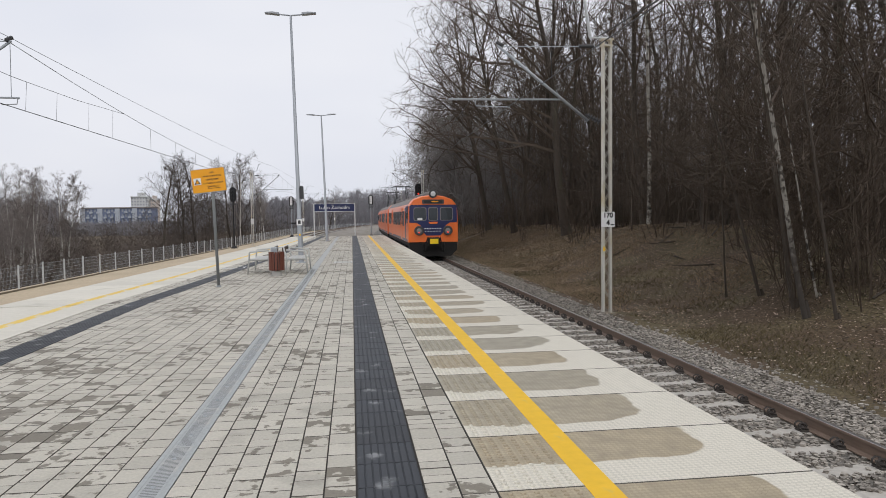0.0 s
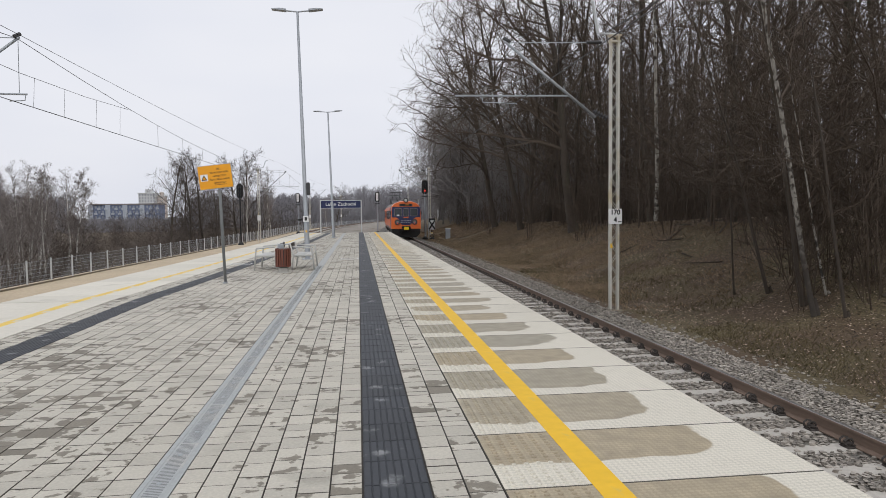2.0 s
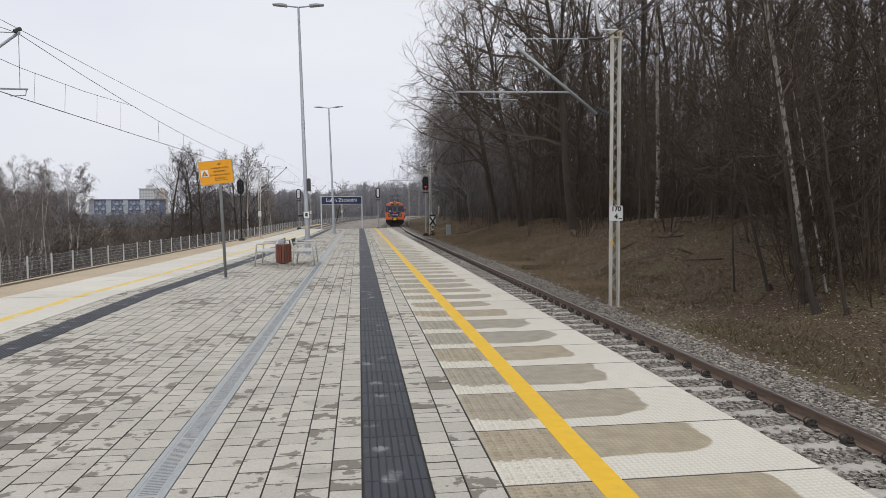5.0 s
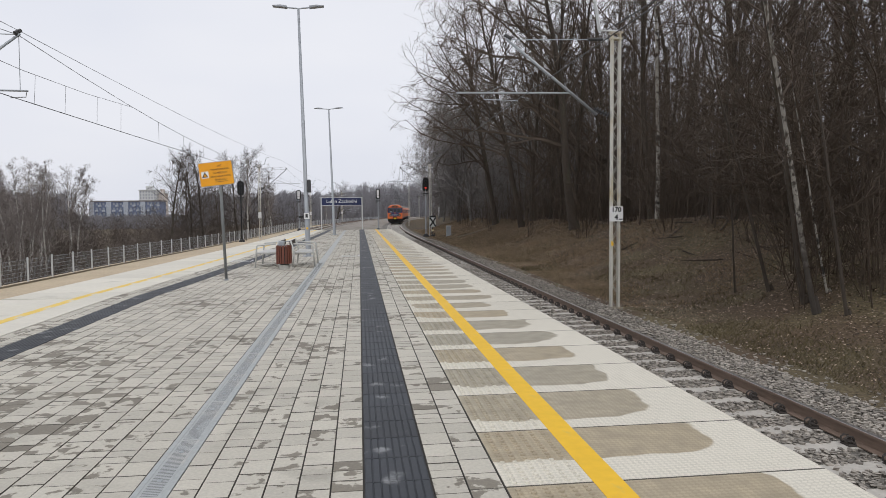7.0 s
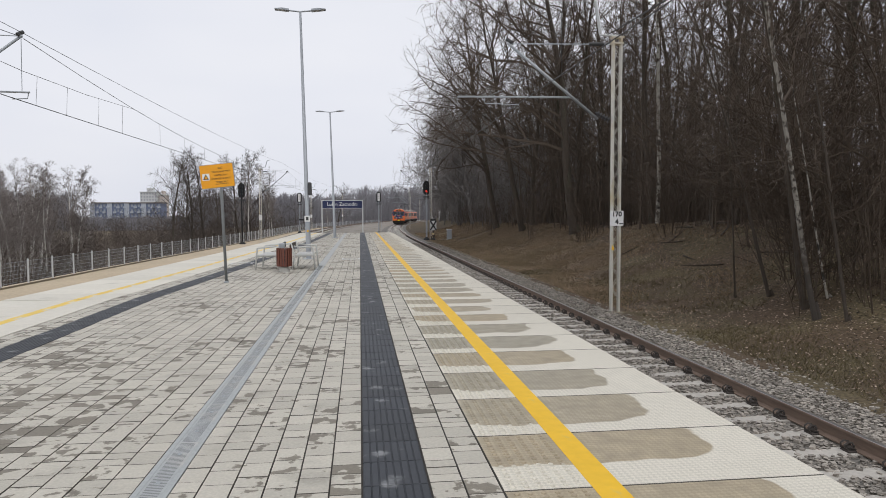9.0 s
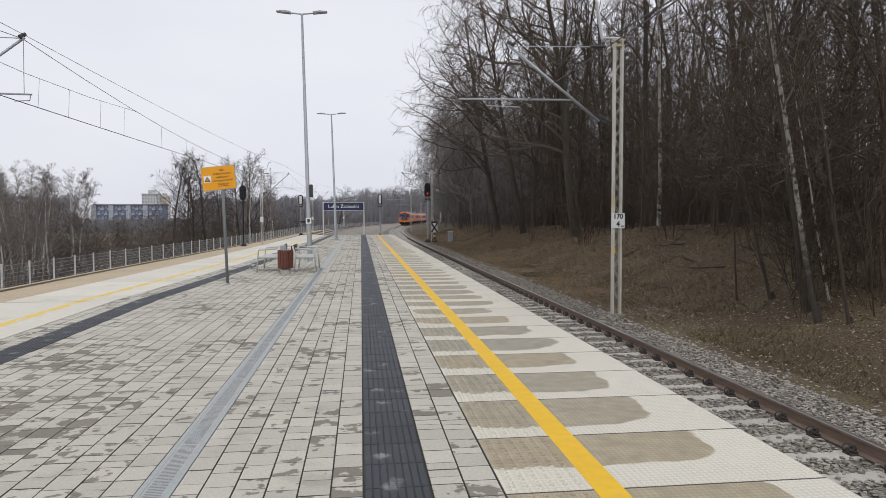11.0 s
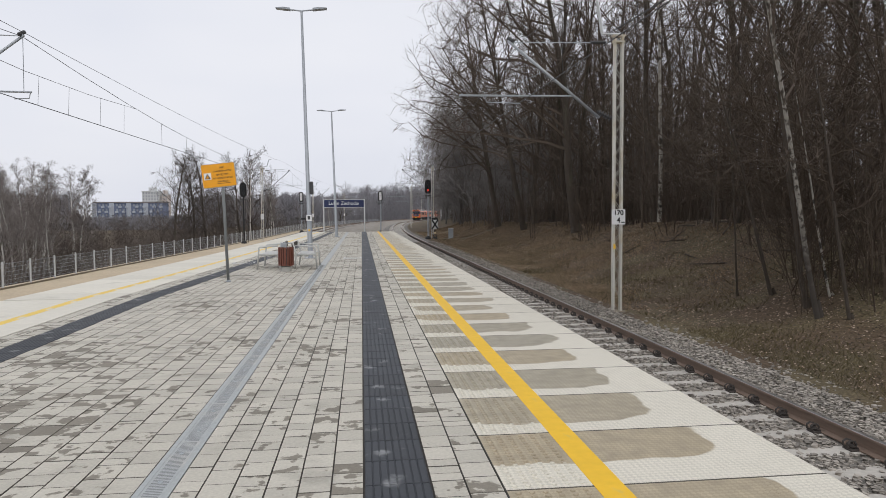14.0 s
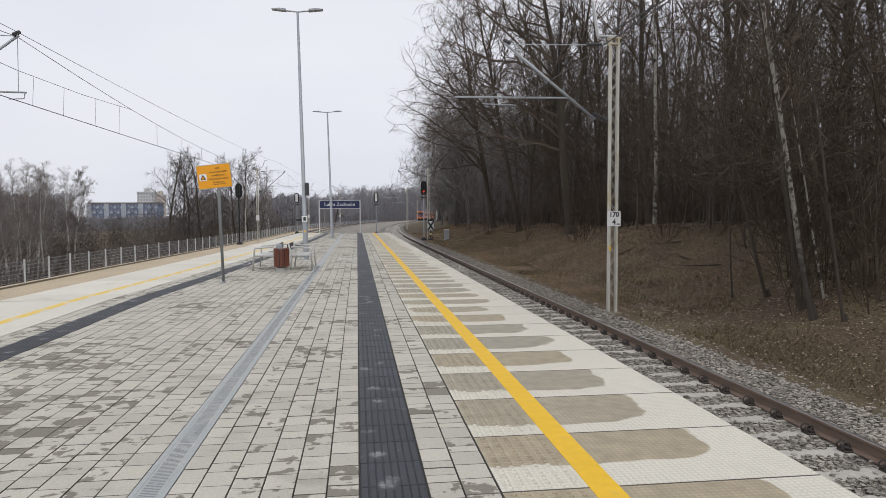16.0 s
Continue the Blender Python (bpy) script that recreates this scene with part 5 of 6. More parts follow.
# ---- woods ----
def bark(name, colour, rough=0.9, **k):
    return material(name, colour, rough=rough, grain=0.35, scale=6, big=0.25, big_scale=0.9, stretch=(3, 3, 0.6), **k)


MAT["bark"] = bark("dark_bark", (0.06, 0.047, 0.036), tint=(0.06, 0.056, 0.036), tint_scale=0.7, tint_at=(0.52, 0.7))
MAT["twig"] = material("bare_twigs", (0.088, 0.066, 0.049), rough=0.9, grain=0.2, scale=2)
# distance haze put into paler bark and twig colours for the farther trees
MAT["hazed_bark"] = bark("hazed_bark", (0.13, 0.12, 0.112))
MAT["hazed_twig"] = material("hazed_twigs", (0.19, 0.176, 0.168), rough=0.9, grain=0.2, scale=2)
MAT["brush"] = material("dry_brush", (0.068, 0.049, 0.034), rough=0.9, grain=0.3, scale=1.5)
MAT["birch"] = material("birch_bark", (0.36, 0.335, 0.29), rough=0.8, grain=0.3, scale=8, big=0.25, big_scale=0.7, stretch=(1.6, 1.6, 1.9), tint=(0.035, 0.03, 0.025), tint_scale=2.0, tint_at=(0.5, 0.6))
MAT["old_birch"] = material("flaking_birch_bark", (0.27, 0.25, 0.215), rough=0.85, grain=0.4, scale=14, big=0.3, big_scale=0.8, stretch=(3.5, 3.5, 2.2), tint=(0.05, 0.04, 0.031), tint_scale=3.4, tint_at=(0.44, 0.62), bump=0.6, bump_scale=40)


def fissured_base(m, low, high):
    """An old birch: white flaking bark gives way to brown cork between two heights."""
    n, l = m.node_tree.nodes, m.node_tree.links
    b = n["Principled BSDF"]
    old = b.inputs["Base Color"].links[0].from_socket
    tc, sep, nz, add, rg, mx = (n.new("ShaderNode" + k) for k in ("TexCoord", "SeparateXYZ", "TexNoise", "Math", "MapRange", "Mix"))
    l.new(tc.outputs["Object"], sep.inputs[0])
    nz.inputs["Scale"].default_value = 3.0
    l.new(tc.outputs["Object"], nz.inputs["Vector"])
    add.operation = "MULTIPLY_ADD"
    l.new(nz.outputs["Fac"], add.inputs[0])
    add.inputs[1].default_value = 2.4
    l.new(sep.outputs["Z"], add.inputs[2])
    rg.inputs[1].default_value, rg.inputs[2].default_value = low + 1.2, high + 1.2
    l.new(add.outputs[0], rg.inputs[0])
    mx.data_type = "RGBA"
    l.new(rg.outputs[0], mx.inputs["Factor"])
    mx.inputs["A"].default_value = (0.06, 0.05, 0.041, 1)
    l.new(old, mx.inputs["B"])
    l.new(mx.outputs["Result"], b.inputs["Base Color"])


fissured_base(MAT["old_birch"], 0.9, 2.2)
MAT["white_birch"] = material("white_birch_bark", (0.5, 0.48, 0.44), rough=0.8, grain=0.3, scale=4, big=0.2, big_scale=0.5, tint=(0.08, 0.07, 0.06), tint_scale=1.4, tint_at=(0.56, 0.64))
# air haze put into the colour: bluish grey twigs for the skyline woods
MAT["haze_twig"] = material("far_hazed_twigs", (0.205, 0.2, 0.215), rough=0.95, grain=0.25, scale=0.2)
MAT["left_dark"] = material("grey_twigs", (0.08, 0.067, 0.059), rough=0.95, grain=0.25, scale=0.5)
MAT["left_brush"] = material("pale_brush", (0.092, 0.074, 0.062), rough=0.95, grain=0.25, scale=0.5)
MAT["left_twig"] = material("birch_twigs", (0.23, 0.202, 0.186), rough=0.95, grain=0.25, scale=0.5)


def shoot(s, rng, p, d, length, r0, r1, segs, sides, wob, up):
    """One tapering, wandering branch; returns its points and directions."""
    pts, rads, dirs = [p.copy()], [r0], [d.copy()]
    for i in range(segs):
        d = d + Vector((rng.gauss(0, wob), rng.gauss(0, wob), rng.gauss(0, wob * 0.7) + up))
        d.normalize()
        p = p + d * (length / segs)
        pts.append(p.copy())
        rads.append(r0 + (r1 - r0) * (i + 1) / segs)
        dirs.append(d.copy())
    if sides == 2:
        s.ribbon(pts, [q * 1.35 for q in rads])
    else:
        s.tube(pts, rads, sides, False)
    return pts, dirs, rads


def side_dir(rng, d, angle):
    q = d.orthogonal().normalized()
    q.rotate(Matrix.Rotation(rng.uniform(0, 6.283), 3, d))
    return (d * math.cos(angle) + q * math.sin(angle)).normalized()


def grow(seed, h, r, start, limbs, subs, twigs, reach, lean=(0, 0), wob=0.05, angle=0.85, fine=0.006, lift=0.07, bias=0.0, lod=0):
    """A bare tree: trunk, limbs, branches and twigs. Returns trunk and crown shapes."""
    rng = random.Random(seed)
    trunk, crown = Shape(), Shape()
    n = 10
    pts, dirs, rads = shoot(trunk, rng, Vector((0, 0, -0.4)), Vector((lean[0], lean[1], 1)).normalized(), h * 0.96, r, r * 0.16, n, 8 if r > 0.15 else 7, wob, 0.02)
    trunk.tube([(0, 0, -0.5), (0, 0, 0.0), pts[1] * 0.3], [r * 1.7, r * 1.3, r * 1.0] if r > 0.08 else [r * 1.2, r * 1.12, r * 1.0], 7, False)
    for i in range(limbs):
        f = start + (1 - start) * (i + rng.random()) / limbs
        k = min(n - 1, int(f * n))
        p = pts[k].lerp(pts[k + 1], f * n - k)
        ln = reach * (1.15 - 0.75 * ((f - start) / (1 - start))) * rng.uniform(0.6, 1.15)
        rr = min(rads[k] * 0.55, 0.012 * ln + 0.012)
        out = (side_dir(rng, dirs[k], angle * rng.uniform(0.65, 1.25)) + Vector((-bias, 0, 0))).normalized()
        lp, ld, lr = shoot(crown, rng, p, out, ln, rr, rr * 0.25, 6, 3 if lod else 4, 0.22, lift)
        for j in range(subs):
            g = 0.2 + 0.8 * (j + rng.random()) / subs
            q = min(5, int(g * 6))
            sl = ln * 0.42 * (1.15 - 0.6 * g) * rng.uniform(0.6, 1.3)
            sr = max(fine, lr[q] * 0.6)
            sp, sd, srr = shoot(crown, rng, lp[q].lerp(lp[q + 1], g * 6 - q), side_dir(rng, ld[q], rng.uniform(0.5, 1.1)), sl, sr, fine * 0.8, 4, 2 if lod else 3, 0.28, lift * 0.6)
            for t in range(twigs):
                e = 0.25 + 0.75 * rng.random()
                q2 = min(3, int(e * 4))
                shoot(crown, rng, sp[q2].lerp(sp[q2 + 1], e * 4 - q2), side_dir(rng, sd[q2], rng.uniform(0.4, 1.0)), sl * rng.uniform(0.25, 0.55) + 0.15, fine, fine * 0.6, 2, 2, 0.3, lift * 0.3)
    return trunk, crown


def tree(name, label, category, shapes, mats, m, group):
    t = thing(name, label, category, m, group)
    part("trunk", shapes[0], mats[0], t, smooth=True)
    part("crown", shapes[1], mats[1], t)
    return t


def shrub_shape(seed, h, stems, spread, fine=0.006, twigs=7):
    rng = random.Random(seed)
    s = Shape()
    for _ in range(stems):
        a = rng.uniform(0, 6.283)
        b = Vector((math.cos(a), math.sin(a), 0)) * rng.uniform(0, spread)
        d = Vector((math.cos(a) * rng.uniform(0, 0.5), math.sin(a) * rng.uniform(0, 0.5), 1)).normalized()
        hh = h * rng.uniform(0.5, 1.1)
        p, dd, rr = shoot(s, rng, b - Vector((0, 0, 0.3)), d, hh, 0.016 * rng.uniform(0.6, 1.3), fine, 5, 3, 0.11, 0.02)
        for j in range(twigs):
            g = 0.15 + 0.85 * rng.random()
            q = min(4, int(g * 5))
            tp, td, _r = shoot(s, rng, p[q].lerp(p[q + 1], g * 5 - q), side_dir(rng, dd[q], rng.uniform(0.5, 1.2)), hh * rng.uniform(0.15, 0.4), fine, fine * 0.6, 2, 2, 0.2, 0.03)
            for _k in range(2):
                shoot(s, rng, tp[1], side_dir(rng, td[1], rng.uniform(0.5, 1.0)), hh * rng.uniform(0.08, 0.2), fine * 0.8, fine * 0.5, 1, 2, 0.2, 0.02)
    return s


def scatter(name, shapes, places, mat, label, category):
    """Many copies of all-quad shapes joined into one mesh of kind stuff; places: (which, x, y, z, turn, size)."""
    arrs = [(np.array(s.v), np.array(s.f)) for s in shapes]
    vs, fs, o = [], [], 0
    for w, x, y, z, a, k in places:
        v, f = arrs[w]
        c, sn = math.cos(a), math.sin(a)
        vs.append(np.stack([(v[:, 0] * c - v[:, 1] * sn) * k + x, (v[:, 0] * sn + v[:, 1] * c) * k + y, v[:, 2] * k + z], 1))
        fs.append(f + o)
        o += len(v)
    v, f = np.concatenate(vs), np.concatenate(fs)
    me = bpy.data.meshes.new(name)
    me.vertices.add(len(v))
    me.vertices.foreach_set("co", v.ravel())
    me.loops.add(f.size)
    me.loops.foreach_set("vertex_index", f.ravel())
    me.polygons.add(len(f))
    me.polygons.foreach_set("loop_start", np.arange(0, f.size, 4))
    me.update(calc_edges=True)
    me.materials.append(MAT[mat])
    return tagged(new(name, me), label, category, kind="stuff")


def sapling_shape(seed, h, r, laterals, fine):
    """A thin young stem, hairy with fine side shoots from low down."""
    rng = random.Random(seed)
    s = Shape()
    p, d, rr = shoot(s, rng, Vector((0, 0, -0.3)), Vector((rng.gauss(0, 0.08), rng.gauss(0, 0.08), 1)).normalized(), h, r, fine, 6, 4, 0.06, 0.02)
    for _ in range(laterals):
        g = 0.12 + 0.88 * rng.random()
        q = min(5, int(g * 6))
        ln = h * rng.uniform(0.12, 0.38) * (1.2 - 0.6 * g)
        lp, ld, _r = shoot(s, rng, p[q].lerp(p[q + 1], g * 6 - q), side_dir(rng, d[q], rng.uniform(0.7, 1.5)), ln, fine * 1.3, fine * 0.6, 2, 2, 0.22, 0.02)
        for _k in range(3):
            w = rng.randrange(1, 3)
            shoot(s, rng, lp[w], side_dir(rng, ld[w], rng.uniform(0.5, 1.0)), ln * rng.uniform(0.3, 0.6), fine * 0.9, fine * 0.5, 1, 2, 0.2, 0.03)
    return s


def merged(pair):
    s = Shape()
    s.add(pair[0].v, pair[0].f)
    s.add(pair[1].v, pair[1].f)
    return s


def woods_right():
    rng = random.Random(21)
    big = [tree("bare_tree", "tall leafless tree with dark bark in the wood", "tree", grow(100 + i, h, r, st, 19, 7, 6, rc, (lx, 0), wob=0.07, fine=0.0085), ("bark", "twig"), pose(0, 0, 0), "trees of the wood")
           for i, (h, r, st, rc, lx) in enumerate(((21, 0.17, 0.16, 6.5, -0.03), (23, 0.2, 0.25, 6.5, 0.02), (19, 0.14, 0.12, 6.0, -0.06), (22, 0.16, 0.3, 5.5, 0.0), (16, 0.11, 0.14, 5.0, -0.05), (14, 0.09, 0.1, 4.5, 0.03)))]
    far_kinds = [tree("bare_tree", "tall leafless tree at the far wood edge, coloured pale for haze", "tree", grow(140 + i, h, r, st, 20, 8, 7, rc, (lx, 0), wob=0.07, fine=0.014, lod=1), ("hazed_bark", "hazed_twig"), pose(0, 0, 0), "trees of the wood")
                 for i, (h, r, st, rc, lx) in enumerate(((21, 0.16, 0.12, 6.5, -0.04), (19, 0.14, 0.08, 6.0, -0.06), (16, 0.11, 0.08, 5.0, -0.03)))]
    placed, used = [], set()

    def room(x, y, d):
        return all((x - a) ** 2 + (y - b) ** 2 > d * d for a, b in placed)

    for y0, y1, count in ((15, 40, 22), (40, 75, 28), (75, 140, 44)):
        tries = done = 0
        while done < count and tries < 4000:
            tries += 1
            y = rng.uniform(y0, y1)
            u = 8.6 + (rng.random() ** 1.2) * 14
            x = track_r(y) + u
            if (y < 34 and u < 10) or (138 < y < 154 and u < 13):
                continue
            if room(x, y, 2.0):
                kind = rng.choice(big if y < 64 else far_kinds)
                m = pose(x, y, bank(x, y) - 0.05, 0, 0, rng.uniform(0, 360))
                if id(kind) not in used:
                    used.add(id(kind))
                    kind.matrix_basis = m
                else:
                    copy_thing(kind, m)
                placed.append((x, y))
                done += 1
    for _ in range(16):
        y = rng.uniform(80, 170)
        x = track_r(y) + rng.uniform(7.2, 9.0)
        if not 138 < y < 154:
            copy_thing(rng.choice(far_kinds), pose(x, y, bank(x, y) - 0.05, 0, 0, rng.uniform(0, 360)))
    # the depth of the wood
    thin = [merged(grow(200 + i, h, r, 0.15, 14, 5, 4, rc, (0, 0), fine=0.014, lod=1)) for i, (h, r, rc) in enumerate(((19, 0.1, 4.5), (21, 0.12, 5.0), (16, 0.08, 4.0), (22, 0.14, 5.0)))]
    places, tries = [], 0
    while len(places) < 215 and tries < 20000:
        tries += 1
        y = rng.uniform(4, 260)
        x = track_r(y) + 14 + rng.random() * 42
        if x / max(y, 1) < 1.4 and room(x, y, 2.6):
            placed.append((x, y))
            places.append((rng.randrange(4), x, y, bank(x, y), rng.uniform(0, 6.28), rng.uniform(0.85, 1.1)))
    scatter("deep_wood", thin, places, "bark", "slender leafless trees deep in the wood", "trees")
    saps = [sapling_shape(600 + i, h, r, n, 0.0065) for i, (h, r, n) in enumerate(((9, 0.04, 26), (12, 0.055, 30), (6, 0.03, 22), (10, 0.045, 28), (7.5, 0.035, 24)))]
    places = []
    for k in range(1050):
        y = rng.uniform(9, 75) if k < 430 else rng.uniform(60, 230)
        u = 8.8 + rng.random() ** 1.15 * 30 + (1.5 if y < 34 else 0)
        if k > 640:
            y, u = rng.uniform(16, 170), rng.uniform(8.4, 14) + (1.0 if y < 34 else 0)
        if 138 < y < 154 and u < 13:
            continue
        x = track_r(y) + u
        if x / max(y, 1) < 1.35:
            places.append((rng.randrange(5), x, y, bank(x, y), rng.uniform(0, 6.28), rng.uniform(0.7, 1.25)))
    # same saplings twice; from 62 m on, haze is painted into their colour
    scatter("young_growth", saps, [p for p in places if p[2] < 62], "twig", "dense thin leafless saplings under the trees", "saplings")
    scatter("young_growth", saps, [p for p in places if p[2] >= 62], "hazed_twig", "dense leafless saplings at the far wood edge, coloured pale for haze", "saplings")
    shr = [shrub_shape(300 + i, h, st, sp) for i, (h, st, sp) in enumerate(((2.6, 9, 1.0), (3.6, 9, 1.2), (1.8, 10, 1.1), (4.5, 8, 1.3)))]
    places = []
    for k in range(370):
        y = rng.uniform(8, 190) if k > 200 else rng.uniform(8, 70)
        x = track_r(y) + 10.5 + rng.random() ** 1.2 * 28 + (2 if y < 34 else 0)
        if k > 280:
            x = track_r(y) + rng.uniform(9.0, 13)
        if x / max(y, 1) < 1.3:
            places.append((rng.randrange(4), x, y, bank(x, y), rng.uniform(0, 6.28), rng.uniform(0.7, 1.2)))
    scatter("undergrowth", shr, places, "brush", "tangle of leafless brown undergrowth stems", "undergrowth")
    # single shrubs along the wood's foot
    hazel = [tagged(part("shrub", shrub_shape(320 + i, h, 9, 0.5, 0.007, 10), "brush"), "arching leafless shrub at the foot of the wood", "shrub", "shrubs along the bank") for i, h in enumerate((4.0, 5.5, 3.0))]
    spots = [(9.9, 13.8), (10.3, 14.6), (11.4, 15.3), (12.2, 17.2), (13.6, 18.6), (10.8, 13.2), (10.7, 12.7), (11.4, 13.7), (12.0, 12.1), (11.0, 14.8), (12.5, 14.4), (13.2, 15.6), (11.9, 10.9), (11.2, 16.4), (13.6, 13.0), (14.8, 17.0), (12.6, 20.5), (15.5, 22.0), (12.5, 26.5), (14.0, 30.0), (11.5, 34.0), (13.0, 38.0), (11.2, 44.0), (12.4, 50.0), (11.0, 57.0), (12.2, 64.0), (16.5, 15.0), (18.0, 19.0), (11.8, 72.0), (12.0, 80.0)]
    for i, (x, y) in enumerate(spots):
        m = pose(x, y, bank(x, y), 0, 0, rng.uniform(0, 360))
        if i < 3:
            hazel[i].matrix_basis = m
        else:
            copy_thing(hazel[i % 3], m)
    # farthest depth: thin poles and branches, joined
    poles = Shape()
    for _ in range(1300):
        y = rng.uniform(4, 290)
        x = track_r(y) + 30 + rng.random() * 60
        z = bank(x, y)
        a, b = rng.gauss(0, 0.5), rng.gauss(0, 0.5)
        h = rng.uniform(14, 21)
        poles.tube([(x, y, z - 0.4), (x + a, y + b, z + h * 0.5), (x + 2 * a, y + 2 * b, z + h)], [rng.uniform(0.06, 0.16), 0.07, 0.03], 4, False)
    tagged(part("far_trunks", poles, "bark"), "many thin dark trunks deep in the wood", "trees", kind="stuff")
    hz = Shape()
    for _ in range(26000):
        y = rng.uniform(2, 290)
        x = track_r(y) + 22 + rng.random() * 60
        z = bank(x, y) + rng.random() ** 1.6 * 22
        d = Vector((rng.gauss(0, 1), rng.gauss(0, 1), rng.uniform(-0.2, 1.2))).normalized()
        shoot(hz, rng, Vector((x, y, z)), d, rng.uniform(1.5, 4.5), 0.04, 0.015, 3, 2, 0.3, 0.04)
    tagged(part("far_branches", hz, "twig"), "dense haze of bare branches deep in the wood", "trees", kind="stuff")


woods_right()


@functools.lru_cache(maxsize=None)
def corner(i, j):
    y = 1.0 + j
    return bank(track_r(y) - 13.0 + i * 43.0 / 48, y)


def sheet_z(x, y):
    """Height of the ground sheet between its corners."""
    if not 1 < y < 59:
        return bank(x, y)
    a, b = (x - track_r(y) + 13.0) * 48 / 43.0, y - 1.0
    i, j = int(a), int(b)
    a, b = a - i, b - j
    return (corner(i, j) * (1 - a) + corner(i + 1, j) * a) * (1 - b) + (corner(i, j + 1) * (1 - a) + corner(i + 1, j + 1) * a) * b


def bank_litter():
    """Fallen leaves, dead sticks and dry grass on the bank."""
    rng = random.Random(61)
    leaves, grass = Shape(), Shape()
    for _ in range(180000):
        y = 8 + rng.random() ** 1.55 * 75
        u = 2.4 + rng.random() ** 0.85 * 12
        x = track_r(y) + u
        if u < 6 and rng.random() < 0.6 and noise.noise((x * 0.45, y * 0.45, 11.0)) > -0.1:
            continue
        z = sheet_z(x, y) + 0.008
        r, a, t = rng.uniform(0.014, 0.034) * (1 + max(0.0, y - 12) / 45), rng.uniform(0, 6.28), rng.uniform(-0.5, 0.5)
        c, s = math.cos(a) * r, math.sin(a) * r
        o = len(leaves.v)
        leaves.v += [(x - c, y - s, z), (x + s * 0.6, y - c * 0.6, z + r * (0.25 + t * 0.5)), (x + c, y + s, z + r * rng.uniform(0.1, 0.7)), (x - s * 0.6, y + c * 0.6, z + r * (0.25 - t * 0.5))]
        leaves.f.append((o, o + 1, o + 2, o + 3))
    for _ in range(50000):
        y = 7 + rng.random() ** 1.5 * 60
        u = 2.35 + abs(rng.gauss(0, 2.4))
        x = track_r(y) + u
        if noise.noise((x * 0.45, y * 0.45, 11.0)) < rng.uniform(-0.25, 0.25):
            continue
        z = sheet_z(x, y)
        h, a, w = rng.uniform(0.02, 0.07), rng.uniform(0, 6.28), 0.003 + y * 0.0003
        bx, by = math.cos(a) * h * 1.1, math.sin(a) * h * 1.1
        o = len(grass.v)
        grass.v += [(x - w, y, z - 0.01), (x + w, y, z - 0.01), (x + w * 0.5 + bx, y + by, z + h), (x - w * 0.5 + bx, y + by, z + h)]
        grass.f.append((o, o + 1, o + 2, o + 3))
    straw = Shape()
    for _ in range(105000):
        y = 17 + rng.random() ** 1.3 * 75
        u = 2.3 + rng.random() ** 1.3 * 7.5
        x = track_r(y) + u
        if noise.noise((x * 0.35, y * 0.35, 21.0)) + (y - 24) * 0.03 < rng.uniform(-0.3, 0.3):
            continue
        z = sheet_z(x, y)
        h, a, w = rng.uniform(0.025, 0.075), rng.uniform(0, 6.28), 0.004 + y * 0.00035
        bx, by = math.cos(a) * h * 1.3, math.sin(a) * h * 1.3
        o = len(straw.v)
        straw.v += [(x - w, y, z - 0.01), (x + w, y, z - 0.01), (x + w * 0.5 + bx, y + by, z + h), (x - w * 0.5 + bx, y + by, z + h)]
        straw.f.append((o, o + 1, o + 2, o + 3))
    MAT["leaf"] = material("dead_leaf", (0.098, 0.064, 0.041), rough=0.85, vary=0.97, island=True)
    MAT["straw"] = material("dry_grass", (0.085, 0.068, 0.029), rough=0.85, vary=0.5, island=True)
    fallen = part("fallen_leaves", leaves, "leaf")
    fallen.data.materials.append(material("bleached_leaf", (0.34, 0.262, 0.205), rough=0.85, vary=0.6, island=True))
    pale = np.random.default_rng(5).random(len(fallen.data.polygons)) < 0.4
    fallen.data.polygons.foreach_set("material_index", pale.astype(np.int32))
    tagged(fallen, "brown and bleached fallen leaves on the bank", "leaves", kind="stuff")
    tagged(part("dry_grass", grass, "straw"), "sparse yellowed dry grass on the bank", "grass", kind="stuff")
    MAT["pale_straw"] = material("pale_straw", (0.225, 0.165, 0.105), rough=0.85, vary=0.5, island=True)
    tagged(part("straw", straw, "pale_straw"), "matted pale dry grass on the farther bank", "grass", kind="stuff")
    for i in range(16):
        x, y = track_r(0) + rng.uniform(5.5, 12), rng.uniform(11, 34)
        a, ln = rng.uniform(0, 6.28), rng.uniform(0.6, 1.8)
        st = Shape()
        p = [Vector((0, 0, 0.02)), Vector((math.cos(a) * ln / 2, math.sin(a) * ln / 2, 0.06)), Vector((math.cos(a) * ln, math.sin(a) * ln, 0.1))]
        st.tube([(q.x, q.y, bank(x + q.x, y + q.y) + q.z) for q in p], [0.03, 0.022, 0.01], 6)
        tagged(part("dead_branch", st, "bark"), "fallen dead branch on leaf litter", "branch", "fallen branches").matrix_basis = pose(x, y, 0)


bank_litter()


